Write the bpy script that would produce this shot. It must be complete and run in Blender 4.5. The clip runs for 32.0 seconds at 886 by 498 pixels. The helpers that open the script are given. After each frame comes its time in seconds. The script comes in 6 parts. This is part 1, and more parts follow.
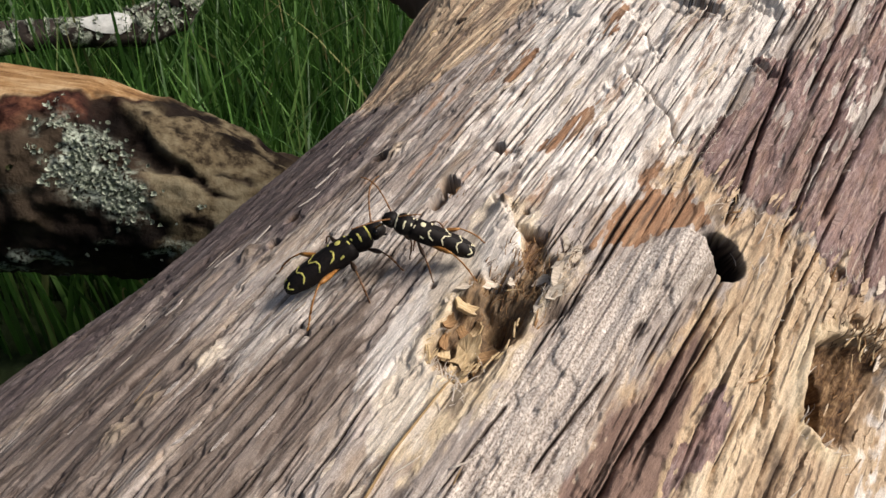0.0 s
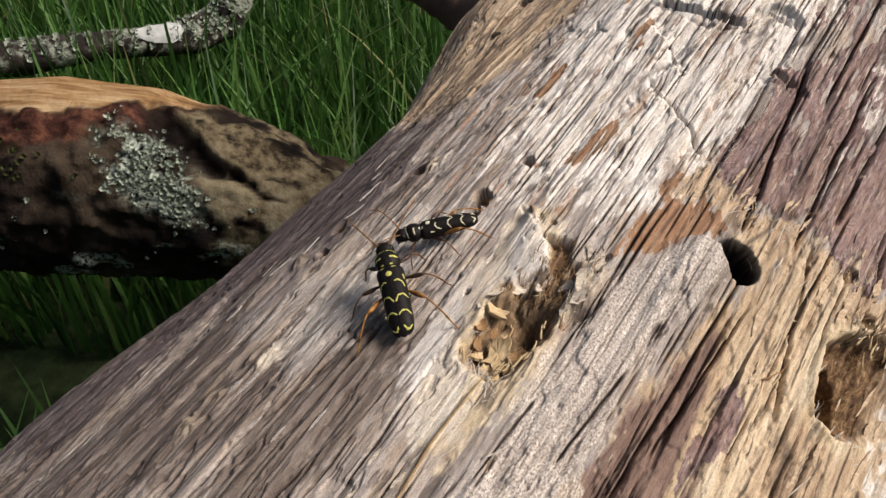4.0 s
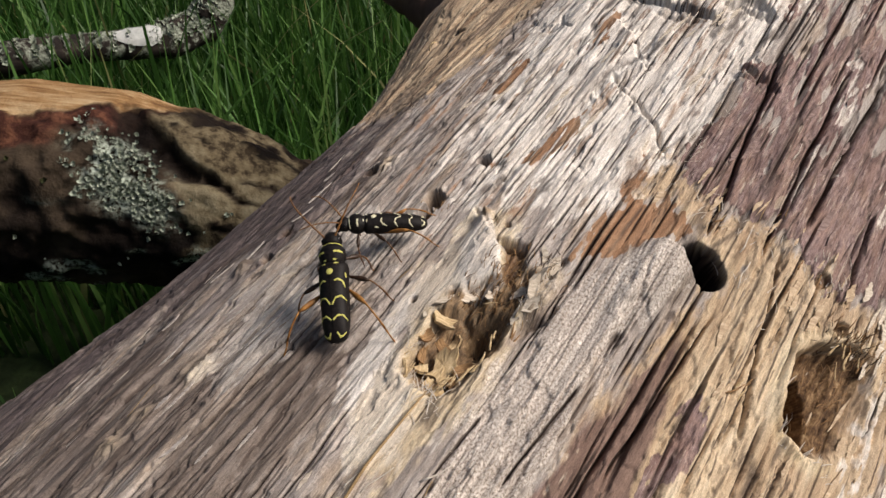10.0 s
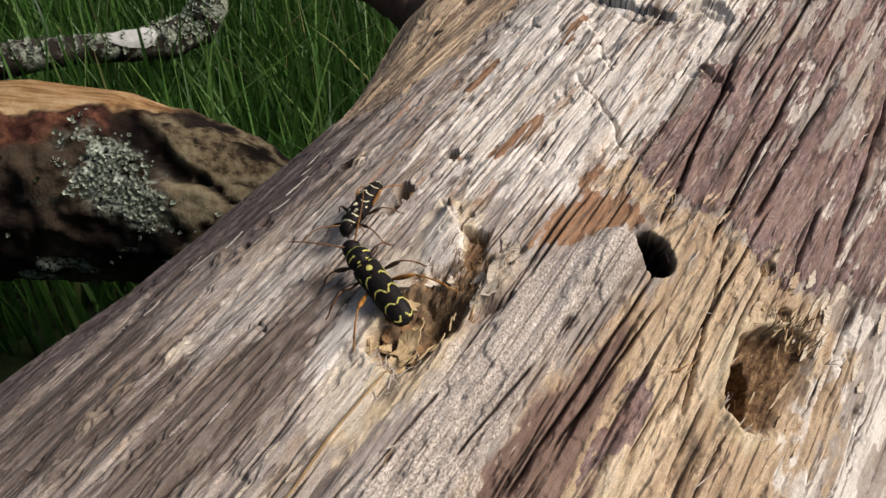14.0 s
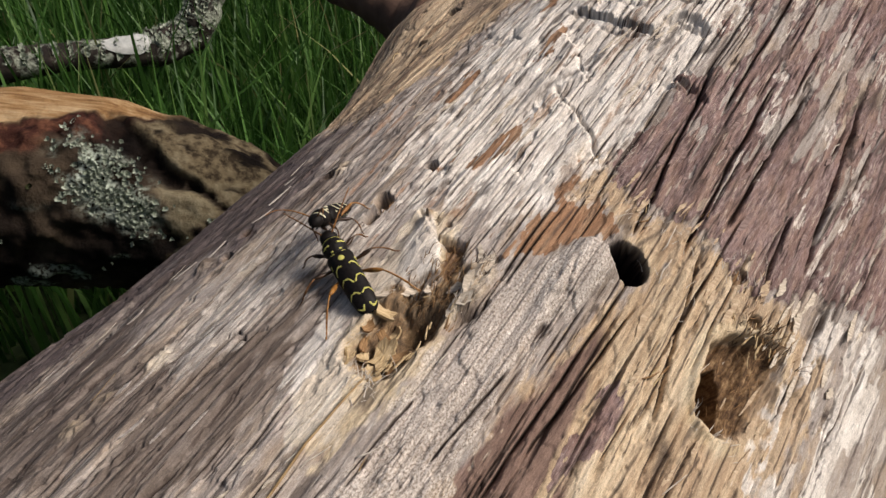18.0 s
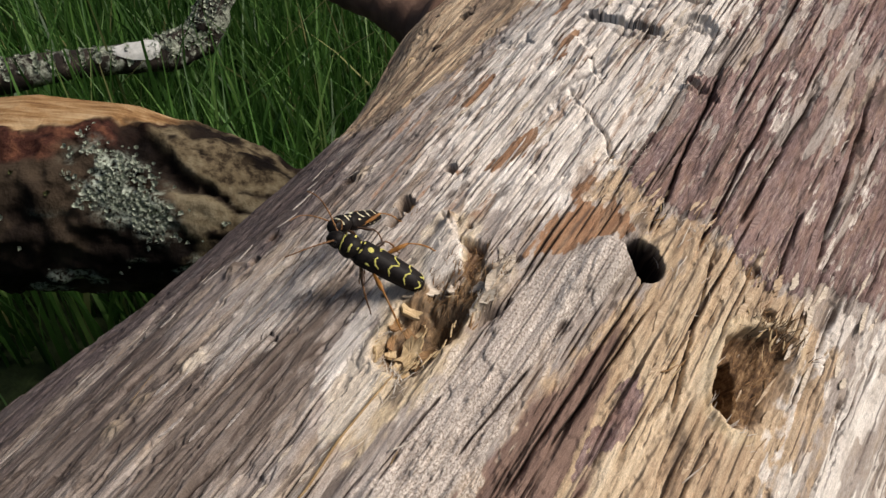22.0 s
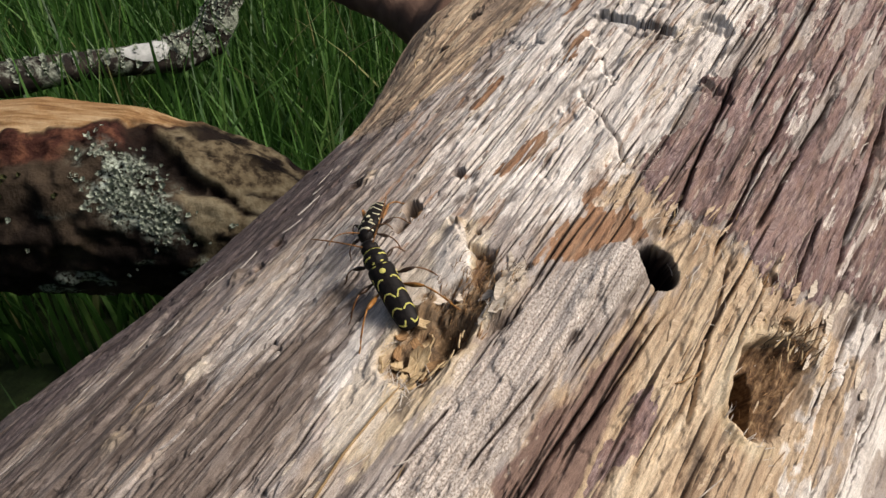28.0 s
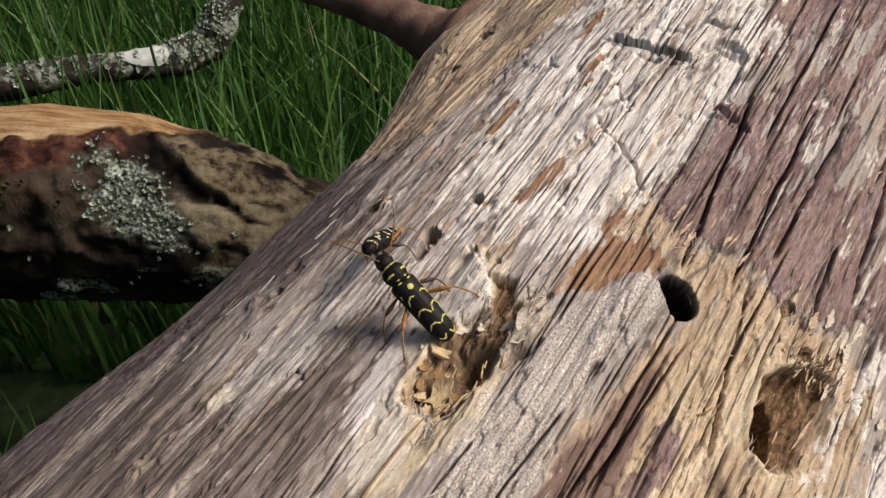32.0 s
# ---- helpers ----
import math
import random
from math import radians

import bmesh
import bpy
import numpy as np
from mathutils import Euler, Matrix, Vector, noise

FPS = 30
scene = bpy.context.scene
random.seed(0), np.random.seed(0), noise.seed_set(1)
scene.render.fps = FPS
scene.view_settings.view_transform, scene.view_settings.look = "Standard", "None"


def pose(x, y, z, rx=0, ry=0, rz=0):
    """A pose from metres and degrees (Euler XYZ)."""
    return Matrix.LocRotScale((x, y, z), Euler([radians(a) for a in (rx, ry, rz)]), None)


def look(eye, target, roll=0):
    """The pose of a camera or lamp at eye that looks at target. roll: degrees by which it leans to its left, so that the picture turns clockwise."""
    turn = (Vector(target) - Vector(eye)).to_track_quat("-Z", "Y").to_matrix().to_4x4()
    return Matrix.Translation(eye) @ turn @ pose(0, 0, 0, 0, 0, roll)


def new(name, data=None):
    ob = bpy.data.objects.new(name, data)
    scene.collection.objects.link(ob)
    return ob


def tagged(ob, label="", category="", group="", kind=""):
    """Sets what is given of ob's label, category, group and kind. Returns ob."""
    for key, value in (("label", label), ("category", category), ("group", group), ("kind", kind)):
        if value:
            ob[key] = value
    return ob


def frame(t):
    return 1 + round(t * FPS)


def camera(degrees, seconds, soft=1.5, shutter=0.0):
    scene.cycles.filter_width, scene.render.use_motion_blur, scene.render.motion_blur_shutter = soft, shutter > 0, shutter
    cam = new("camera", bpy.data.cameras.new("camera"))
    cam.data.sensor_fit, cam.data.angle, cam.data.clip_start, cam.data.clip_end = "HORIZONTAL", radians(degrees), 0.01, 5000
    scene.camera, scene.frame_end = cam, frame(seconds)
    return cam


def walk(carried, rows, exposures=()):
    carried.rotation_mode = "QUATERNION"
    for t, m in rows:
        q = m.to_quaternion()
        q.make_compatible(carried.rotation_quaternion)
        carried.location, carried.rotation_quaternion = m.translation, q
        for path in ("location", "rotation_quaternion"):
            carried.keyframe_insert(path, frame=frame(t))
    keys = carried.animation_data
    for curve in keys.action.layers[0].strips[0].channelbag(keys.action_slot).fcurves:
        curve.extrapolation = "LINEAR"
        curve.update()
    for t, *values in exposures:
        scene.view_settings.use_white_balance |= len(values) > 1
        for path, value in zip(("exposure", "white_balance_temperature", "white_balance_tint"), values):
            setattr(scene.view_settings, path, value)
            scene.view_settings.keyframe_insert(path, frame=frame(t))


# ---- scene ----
cam = camera(60.3, 32.0)
PATH = [
    (0, (0.008, 0.009, 0.607), (0.012, 1.553, -0.664), 2.5),
    (0.5, (0.007, 0.008, 0.607), (-0.001, 1.548, -0.67), 2.1),
    (1, (0.006, 0.007, 0.607), (-0.009, 1.542, -0.676), 1.9),
    (1.5, (0.006, 0.007, 0.607), (-0.016, 1.539, -0.678), 1.6),
    (2, (0.008, 0.006, 0.608), (-0.021, 1.536, -0.68), 1.4),
    (2.5, (0.01, 0.006, 0.609), (-0.025, 1.535, -0.679), 1.2),
    (3, (0.012, 0.005, 0.612), (-0.055, 1.533, -0.677), -0.6),
    (3.5, (0.009, 0.002, 0.615), (-0.094, 1.532, -0.67), -0.7),
    (5.5, (0.015, 0.009, 0.615), (-0.133, 1.539, -0.664), -2.3),
    (6, (0.014, 0.01, 0.615), (-0.129, 1.543, -0.662), -2.2),
    (6.5, (0.013, 0.011, 0.615), (-0.121, 1.547, -0.658), -1.9),
    (7, (0.014, 0.012, 0.615), (-0.112, 1.552, -0.655), -1.8),
    (7.5, (0.015, 0.013, 0.615), (-0.101, 1.554, -0.654), -1.7),
    (8, (0.016, 0.012, 0.615), (-0.091, 1.556, -0.652), -1.2),
    (8.5, (0.017, 0.011, 0.614), (-0.087, 1.557, -0.651), -0.9),
    (9, (0.017, 0.011, 0.612), (-0.084, 1.556, -0.653), -0.9),
    (9.5, (0.015, 0.009, 0.61), (-0.079, 1.553, -0.658), -0.7),
    (10, (0.016, 0.009, 0.61), (-0.078, 1.549, -0.663), -0.8),
    (10.5, (0.016, 0.008, 0.61), (-0.075, 1.548, -0.663), -0.5),
    (11, (0.017, 0.007, 0.612), (-0.072, 1.547, -0.661), -0.3),
    (11.5, (0.017, 0.006, 0.612), (-0.071, 1.548, -0.659), -0.3),
    (12, (0.018, 0.004, 0.612), (-0.069, 1.547, -0.658), -0.2),
    (12.5, (0.019, 0.004, 0.612), (-0.071, 1.548, -0.655), -0.6),
    (13, (0.019, 0.003, 0.612), (-0.069, 1.549, -0.654), -0.6),
    (13.5, (0.019, 0.003, 0.612), (-0.073, 1.55, -0.652), -0.6),
    (14, (0.021, 0.003, 0.612), (-0.064, 1.55, -0.653), -0.4),
    (14.5, (0.023, 0.002, 0.611), (-0.06, 1.551, -0.652), -0.3),
    (15, (0.024, 0.001, 0.612), (-0.06, 1.552, -0.648), -0.3),
    (15.5, (0.024, 0.001, 0.612), (-0.054, 1.555, -0.644), -0.1),
    (17.5, (0.025, 0.001, 0.613), (-0.05, 1.555, -0.643), -0.2),
    (18, (0.024, 0.002, 0.614), (-0.052, 1.556, -0.642), -0.3),
    (18.5, (0.024, 0.002, 0.613), (-0.052, 1.556, -0.643), -0.6),
    (19, (0.023, 0.002, 0.614), (-0.053, 1.554, -0.645), -0.8),
    (19.5, (0.023, 0.0, 0.615), (-0.055, 1.551, -0.645), -0.8),
    (20, (0.023, 0.0, 0.616), (-0.054, 1.55, -0.645), -0.9),
    (20.5, (0.023, 0.0, 0.615), (-0.06, 1.551, -0.645), -1.0),
    (21, (0.022, 0.0, 0.615), (-0.066, 1.55, -0.646), -1.3),
    (21.5, (0.022, 0.0, 0.616), (-0.073, 1.55, -0.644), -1.6),
    (22, (0.022, -0.001, 0.617), (-0.076, 1.549, -0.643), -1.8),
    (22.5, (0.024, 0.0, 0.618), (-0.077, 1.548, -0.644), -1.8),
    (23, (0.024, 0.0, 0.618), (-0.08, 1.549, -0.642), -1.8),
    (23.5, (0.025, -0.001, 0.618), (-0.078, 1.549, -0.641), -2.2),
    (24, (0.023, -0.002, 0.618), (-0.085, 1.55, -0.638), -2.3),
    (24.5, (0.023, -0.003, 0.618), (-0.089, 1.547, -0.642), -2.4),
    (25, (0.022, -0.003, 0.618), (-0.096, 1.547, -0.641), -2.5),
    (25.5, (0.022, -0.001, 0.618), (-0.101, 1.547, -0.642), -2.5),
    (27.5, (0.022, 0.0, 0.617), (-0.101, 1.55, -0.642), -2.5),
    (28, (0.022, 0.002, 0.616), (-0.099, 1.551, -0.644), -2.4),
    (28.5, (0.021, 0.002, 0.617), (-0.098, 1.551, -0.644), -2.3),
    (29, (0.02, 0.002, 0.617), (-0.096, 1.55, -0.643), -2.2),
    (29.5, (0.021, 0.002, 0.618), (-0.091, 1.551, -0.643), -2.1),
    (30, (0.021, 0.003, 0.617), (-0.09, 1.553, -0.642), -2.1),
    (30.5, (0.02, 0.005, 0.616), (-0.089, 1.554, -0.644), -2.1),
    (31, (0.018, 0.005, 0.618), (-0.088, 1.554, -0.643), -2.0),
    (31.5, (0.018, 0.004, 0.619), (-0.088, 1.554, -0.64), -2.1),
    (32, (0.018, 0.004, 0.62), (-0.091, 1.555, -0.638), -1.9),
]
walk(cam, [(t, look(eye, target, roll)) for t, eye, target, roll in PATH], [(0, 0.16), (3.5, 0.1), (5.5, 0.0), (10, -0.05), (14, -0.12), (25, -0.16), (28, -0.06), (32, -0.04)])

# ---- world, sun, exposure ----
GROUND = 0.12
SUN_AZ, SUN_EL = 86.0, 46.0          # degrees clockwise from +y, above the horizon


def daylight():
    world = bpy.data.worlds.new("sky")
    scene.world = world
    world.use_nodes = True
    nt = world.node_tree
    sky = nt.nodes.new("ShaderNodeTexSky")
    sky.sky_type = "NISHITA"
    sky.sun_disc = False
    sky.dust_density, sky.ozone_density, sky.air_density = 6.0, 0.4, 1.0
    sky.sun_elevation, sky.sun_rotation = radians(SUN_EL), radians(SUN_AZ)
    nt.links.new(sky.outputs[0], nt.nodes["Background"].inputs[0])
    nt.nodes["Background"].inputs[1].default_value = 0.07
    lamp = bpy.data.lights.new("sun", "SUN")
    lamp.energy, lamp.angle, lamp.color = 4.0, radians(22), (1.0, 0.918, 0.85)
    sun = new("sun", lamp)
    az, el = radians(SUN_AZ), radians(SUN_EL)
    way = Vector((math.sin(az) * math.cos(el), math.cos(az) * math.cos(el), math.sin(el)))
    sun.matrix_world = look(way * 3, (0, 0, 0))


daylight()
scene.view_settings.exposure = 0.0


# ---- material helpers ----
class Nodes:
    """Short names for building a node material."""

    def __init__(self, name, rough=0.8):
        self.mat = bpy.data.materials.new(name)
        self.mat.use_nodes = True
        self.nt = self.mat.node_tree
        self.bsdf = self.nt.nodes["Principled BSDF"]
        self.bsdf.inputs["Roughness"].default_value = rough
        self.bsdf.inputs["Specular IOR Level"].default_value = 0.3

    def put(self, socket, value):
        if hasattr(value, "is_output"):
            self.nt.links.new(value, socket)
        elif isinstance(value, tuple) and len(value) == 3 and socket.type == "RGBA":
            socket.default_value = (*value, 1)
        else:
            socket.default_value = value

    def node(self, kind, out=0, **ins):
        n = self.nt.nodes.new(kind)
        for key, v in ins.items():
            self.put(n.inputs[key.replace("_", " ")], v)
        return n.outputs[out]

    def coords(self, which="Object", scale=(1, 1, 1), uv=None):
        if uv:
            n = self.nt.nodes.new("ShaderNodeUVMap")
            n.uv_map = uv
            src = n.outputs[0]
        else:
            src = self.nt.nodes.new("ShaderNodeTexCoord").outputs[which]
        return self.node("ShaderNodeMapping", Vector=src, Scale=scale)

    def noise(self, vec, scale=1.0, detail=4.0, rough=0.6, dist=0.0):
        return self.node("ShaderNodeTexNoise", Vector=vec, Scale=scale, Detail=detail, Roughness=rough, Distortion=dist)

    def ramp(self, fac, *stops):
        n = self.nt.nodes.new("ShaderNodeValToRGB")
        el = n.color_ramp.elements
        while len(el) < len(stops):
            el.new(0.5)
        for e, (p, c) in zip(el, stops):
            e.position = p
            e.color = (*c, 1) if isinstance(c, tuple) else (c, c, c, 1)
        self.put(n.inputs[0], fac)
        return n.outputs[0]

    def mix(self, fac, a, b, kind="MIX"):
        n = self.nt.nodes.new("ShaderNodeMix")
        n.data_type, n.blend_type = "RGBA", kind
        for i, v in ((0, fac), (6, a), (7, b)):
            self.put(n.inputs[i], v)
        return n.outputs[2]

    def math(self, op, a, b=0.0, clamp=False):
        n = self.nt.nodes.new("ShaderNodeMath")
        n.operation, n.use_clamp = op, clamp
        self.put(n.inputs[0], a)
        self.put(n.inputs[1], b)
        return n.outputs[0]

    def attr(self, name):
        n = self.nt.nodes.new("ShaderNodeAttribute")
        n.attribute_name = name
        s = self.nt.nodes.new("ShaderNodeSeparateColor")
        self.nt.links.new(n.outputs["Color"], s.inputs[0])
        return s.outputs

    def bump(self, height, strength=0.5, distance=0.001):
        n = self.nt.nodes.new("ShaderNodeBump")
        self.put(n.inputs["Height"], height)
        n.inputs["Strength"].default_value, n.inputs["Distance"].default_value = strength, distance
        self.nt.links.new(n.outputs[0], self.bsdf.inputs["Normal"])

    def done(self, colour, rough=None):
        self.put(self.bsdf.inputs["Base Color"], colour)
        if rough is not None:
            self.put(self.bsdf.inputs["Roughness"], rough)
        return self.mat


def weathered_wood():
    """Grey weathered wood along the grain (uv: x along, y across, in centimetres), with bark and fresh wood by masks."""
    m = Nodes("weathered_wood", 0.82)
    m.bsdf.inputs["Specular IOR Level"].default_value = 0.25
    bark, orange, grey = m.attr("mask_a")[:3]
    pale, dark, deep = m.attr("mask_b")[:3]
    bleach, hole_shade, umber = m.attr("mask_c")[:3]
    crack, tan_zone, stain_zone = m.attr("mask_d")[:3]
    tint, strip, clean = m.attr("mask_e")[:3]
    rag = m.noise(m.coords(uv="grain", scale=(5, 22, 1)), 1.0, 4, 0.7)

    def crisp(mask, low=0.38, high=0.58, rough=0.5):
        """A ragged, sharp border for a soft mask."""
        return m.ramp(m.math("ADD", mask, m.math("MULTIPLY", m.math("SUBTRACT", rag, 0.5), rough)), (low, 0.0), (high, 1.0))

    bark, orange, bleach = crisp(bark), crisp(orange), crisp(bleach, 0.3, 0.66)
    crack, stain_zone, tan_zone = crisp(crack, 0.36, 0.62, 0.35), crisp(stain_zone, 0.3, 0.7), crisp(tan_zone, 0.25, 0.7)
    band = m.noise(m.coords(uv="grain", scale=(0.16, 1.9, 1)), 1.0, 4, 0.6, 0.2)
    fibre = m.noise(m.coords(uv="grain", scale=(0.9, 7.0, 1)), 1.0, 5, 0.65, 0.15)
    fine = m.noise(m.coords(uv="grain", scale=(4.5, 27, 1)), 1.0, 4, 0.68)
    patch = m.noise(m.coords(uv="grain", scale=(1.3, 4.0, 1)), 1.0, 6, 0.7)
    cloud = m.noise(m.coords(uv="grain", scale=(0.5, 1.0, 1)), 1.0, 5, 0.65)
    grit = m.noise(m.coords(uv="grain", scale=(16, 21, 1)), 1.5, 4, 0.72)
    crumb = m.noise(m.coords(uv="grain", scale=(9, 22, 1)), 1.0, 5, 0.78)
    tone = m.math("ADD", m.math("MULTIPLY", fibre, 0.55), m.math("MULTIPLY", band, 0.45))
    tone = m.math("ADD", m.math("MULTIPLY", tone, 0.58), 0.212)

    def splits(sx, sy, wide, low, high, seed):
        """Thin dark lines along the grain: borders of long cells, broken up by a slow noise."""
        bend = m.node("ShaderNodeTexNoise", 1, Vector=m.coords(uv="grain", scale=(1.2, 2.5, 1)), Scale=1.0, Detail=3.0)
        add = m.nt.nodes.new("ShaderNodeVectorMath")
        add.operation = "ADD"
        m.put(add.inputs[0], m.coords(uv="grain", scale=(sx, sy, 1)))
        m.put(add.inputs[1], m.mix(1.0, bend, (0.25 + seed, 0.12, 0.0), "MULTIPLY"))
        cell = m.nt.nodes.new("ShaderNodeTexVoronoi")
        cell.feature = "DISTANCE_TO_EDGE"
        m.put(cell.inputs["Vector"], add.outputs[0])
        cell.inputs["Scale"].default_value = 1.0
        gate = m.ramp(m.noise(m.coords(uv="grain", scale=(0.6 + seed, 2.0 + 2 * seed, 1)), 1.0, 4, 0.65), (low, 0.0), (high, 1.0))
        return m.math("MULTIPLY", m.ramp(cell.outputs["Distance"], (0.0, 1.0), (0.4 * wide, 0.85), (wide, 0.0)), gate)

    line = m.math("MAXIMUM", splits(0.12, 2.4, 0.045, 0.45, 0.53, 0.0), splits(0.3, 5.0, 0.06, 0.53, 0.58, 0.31))
    line = m.math("MULTIPLY", line, m.math("SUBTRACT", 1.0, m.math("MAXIMUM", m.math("MULTIPLY", grey, 0.75), m.math("MULTIPLY", clean, 0.75))))
    wood = m.ramp(tone, (0.36, (0.25, 0.207, 0.182)), (0.45, (0.345, 0.30, 0.268)), (0.53, (0.42, 0.375, 0.342)), (0.62, (0.53, 0.49, 0.455)))
    tan = m.ramp(tone, (0.36, (0.17, 0.115, 0.075)), (0.48, (0.33, 0.245, 0.17)), (0.6, (0.49, 0.395, 0.29)))
    col = m.mix(m.ramp(m.math("ADD", m.math("MULTIPLY", band, 0.5), m.math("MULTIPLY", cloud, 0.5)), (0.48, 0.0), (0.57, 0.65)), wood, tan)
    col = m.mix(m.ramp(patch, (0.52, 0.0), (0.60, 0.45)), col, m.ramp(fine, (0.35, (0.27, 0.24, 0.215)), (0.65, (0.55, 0.525, 0.50))))
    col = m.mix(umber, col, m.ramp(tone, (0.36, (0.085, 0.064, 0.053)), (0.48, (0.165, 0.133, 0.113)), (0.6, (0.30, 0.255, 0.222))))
    board = m.ramp(tone, (0.36, (0.22, 0.15, 0.10)), (0.46, (0.42, 0.305, 0.20)), (0.54, (0.56, 0.44, 0.305)), (0.62, (0.70, 0.60, 0.46)))
    col = m.mix(tan_zone, col, board)
    white = m.ramp(tone, (0.36, (0.57, 0.51, 0.445)), (0.46, (0.69, 0.64, 0.58)), (0.58, (0.80, 0.77, 0.725)))
    col = m.mix(m.math("MULTIPLY", bleach, m.ramp(patch, (0.36, 0.45), (0.52, 0.97))), col, white)
    fresh = m.ramp(tone, (0.36, (0.33, 0.22, 0.12)), (0.47, (0.56, 0.445, 0.285)), (0.6, (0.74, 0.655, 0.485)))
    col = m.mix(pale, col, fresh)
    crust = m.ramp(grit, (0.38, (0.20, 0.16, 0.13)), (0.5, (0.56, 0.50, 0.445)), (0.62, (0.82, 0.775, 0.72)))
    col = m.mix(m.math("MULTIPLY", grey, m.ramp(patch, (0.35, 0.55), (0.6, 0.95))), col, crust)
    rust = m.ramp(tone, (0.38, (0.14, 0.075, 0.042)), (0.5, (0.29, 0.165, 0.095)), (0.62, (0.45, 0.32, 0.21)))
    col = m.mix(orange, col, rust)
    phloem = m.ramp(tone, (0.38, (0.095, 0.057, 0.052)), (0.47, (0.21, 0.134, 0.12)), (0.56, (0.315, 0.218, 0.19)), (0.66, (0.52, 0.43, 0.365)))
    phloem = m.mix(m.ramp(cloud, (0.48, 0.0), (0.6, 0.35)), phloem, m.ramp(tone, (0.38, (0.14, 0.085, 0.055)), (0.5, (0.28, 0.185, 0.125)), (0.62, (0.44, 0.34, 0.245))))
    lilac = m.ramp(fine, (0.32, (0.12, 0.078, 0.08)), (0.5, (0.235, 0.168, 0.165)), (0.66, (0.36, 0.29, 0.275)))
    phloem = m.mix(m.ramp(patch, (0.44, 0.0), (0.56, 0.75)), phloem, lilac)
    thread = m.noise(m.coords(uv="grain", scale=(2.6, 19, 1)), 1.0, 4, 0.65, 0.1)
    gate = m.ramp(m.noise(m.coords(uv="grain", scale=(0.7, 2.6, 1)), 1.0, 4, 0.7), (0.46, 0.0), (0.6, 1.0))
    phloem = m.mix(m.math("MULTIPLY", m.ramp(thread, (0.54, 0.0), (0.62, 0.85)), gate), phloem, m.ramp(fine, (0.35, (0.38, 0.30, 0.235)), (0.65, (0.66, 0.585, 0.50))))
    phloem = m.mix(m.ramp(thread, (0.36, 0.75), (0.44, 0.0)), phloem, (0.075, 0.045, 0.045))
    ragged = m.ramp(fine, (0.33, (0.42, 0.36, 0.30)), (0.5, (0.63, 0.58, 0.52)), (0.66, (0.78, 0.75, 0.71)))
    phloem = m.mix(m.math("MULTIPLY", crisp(strip, 0.3, 0.6, 0.7), m.ramp(thread, (0.40, 0.15), (0.52, 0.9))), phloem, ragged)
    col = m.mix(bark, col, phloem)
    col = m.mix(m.math("MULTIPLY", stain_zone, 0.85), col, m.ramp(tone, (0.38, (0.075, 0.045, 0.042)), (0.5, (0.17, 0.105, 0.092)), (0.62, (0.32, 0.22, 0.18))))
    # dark tone for the stained rim, the left side and the knot hole
    dark_wood = m.ramp(fine, (0.3, (0.024, 0.018, 0.021)), (0.7, (0.115, 0.09, 0.094)))
    col = m.mix(m.math("MULTIPLY", dark, 0.85), col, dark_wood)
    lump = m.noise(m.coords("Object", (1, 1, 1)), 900, 5, 0.65)
    shred = m.noise(m.coords(uv="grain", scale=(4, 17, 1)), 1.0, 4, 0.7, 0.3)
    rot = m.ramp(m.math("ADD", m.math("MULTIPLY", lump, 0.4), m.math("MULTIPLY", shred, 0.6)), (0.36, (0.03, 0.016, 0.009)), (0.48, (0.115, 0.064, 0.031)), (0.57, (0.25, 0.155, 0.078)), (0.68, (0.48, 0.36, 0.21)))
    col = m.mix(m.math("SUBTRACT", 1.0, deep), rot, m.mix(1.0, col, m.ramp(tint, (0.0, (0.82, 0.79, 0.765)), (0.5, (1.02, 1.01, 1.0)), (1.0, (1.22, 1.22, 1.22))), "MULTIPLY"))
    # near-black painted into the knot hole in place of its inner shade
    col = m.mix(hole_shade, col, (0.012, 0.007, 0.007))
    firm = m.math("SUBTRACT", 1.0, deep)
    col = m.mix(m.math("MULTIPLY", firm, 0.22), col, m.ramp(crumb, (0.36, 0.60), (0.46, 0.95), (0.56, 1.02), (0.68, 1.25)), "MULTIPLY")
    col = m.mix(0.55, col, m.ramp(fine, (0.34, 0.55), (0.47, 0.98), (0.58, 1.06), (0.72, 1.3)), "MULTIPLY")
    hair = m.noise(m.coords(uv="grain", scale=(7, 55, 1)), 1.0, 2, 0.5)
    col = m.mix(m.math("MULTIPLY", firm, 0.3), col, m.ramp(hair, (0.34, 0.62), (0.48, 1.0), (0.66, 1.25)), "MULTIPLY")
    dust = m.noise(m.coords(uv="grain", scale=(34, 52, 1)), 1.0, 3, 0.7)
    col = m.mix(m.math("MULTIPLY", firm, 0.6), col, m.ramp(dust, (0.34, 0.58), (0.47, 0.96), (0.56, 1.05), (0.70, 1.42)), "MULTIPLY")
    seam = m.math("MAXIMUM", m.math("MULTIPLY", line, 0.85), crack)
    col = m.mix(m.math("MULTIPLY", seam, m.math("MULTIPLY", firm, 0.9)), col, (0.065, 0.046, 0.038))
    relief = m.math("ADD", m.math("SUBTRACT", m.math("MULTIPLY", fibre, 0.2), m.math("MULTIPLY", line, 0.8)), m.math("ADD", m.math("MULTIPLY", fine, 0.6), m.math("MULTIPLY", hair, 0.3)))
    m.bump(m.math("ADD", relief, m.math("ADD", m.math("MULTIPLY", crumb, 0.15), m.math("MULTIPLY", dust, 0.5))), 0.6, 0.0005)
    return m.done(col)


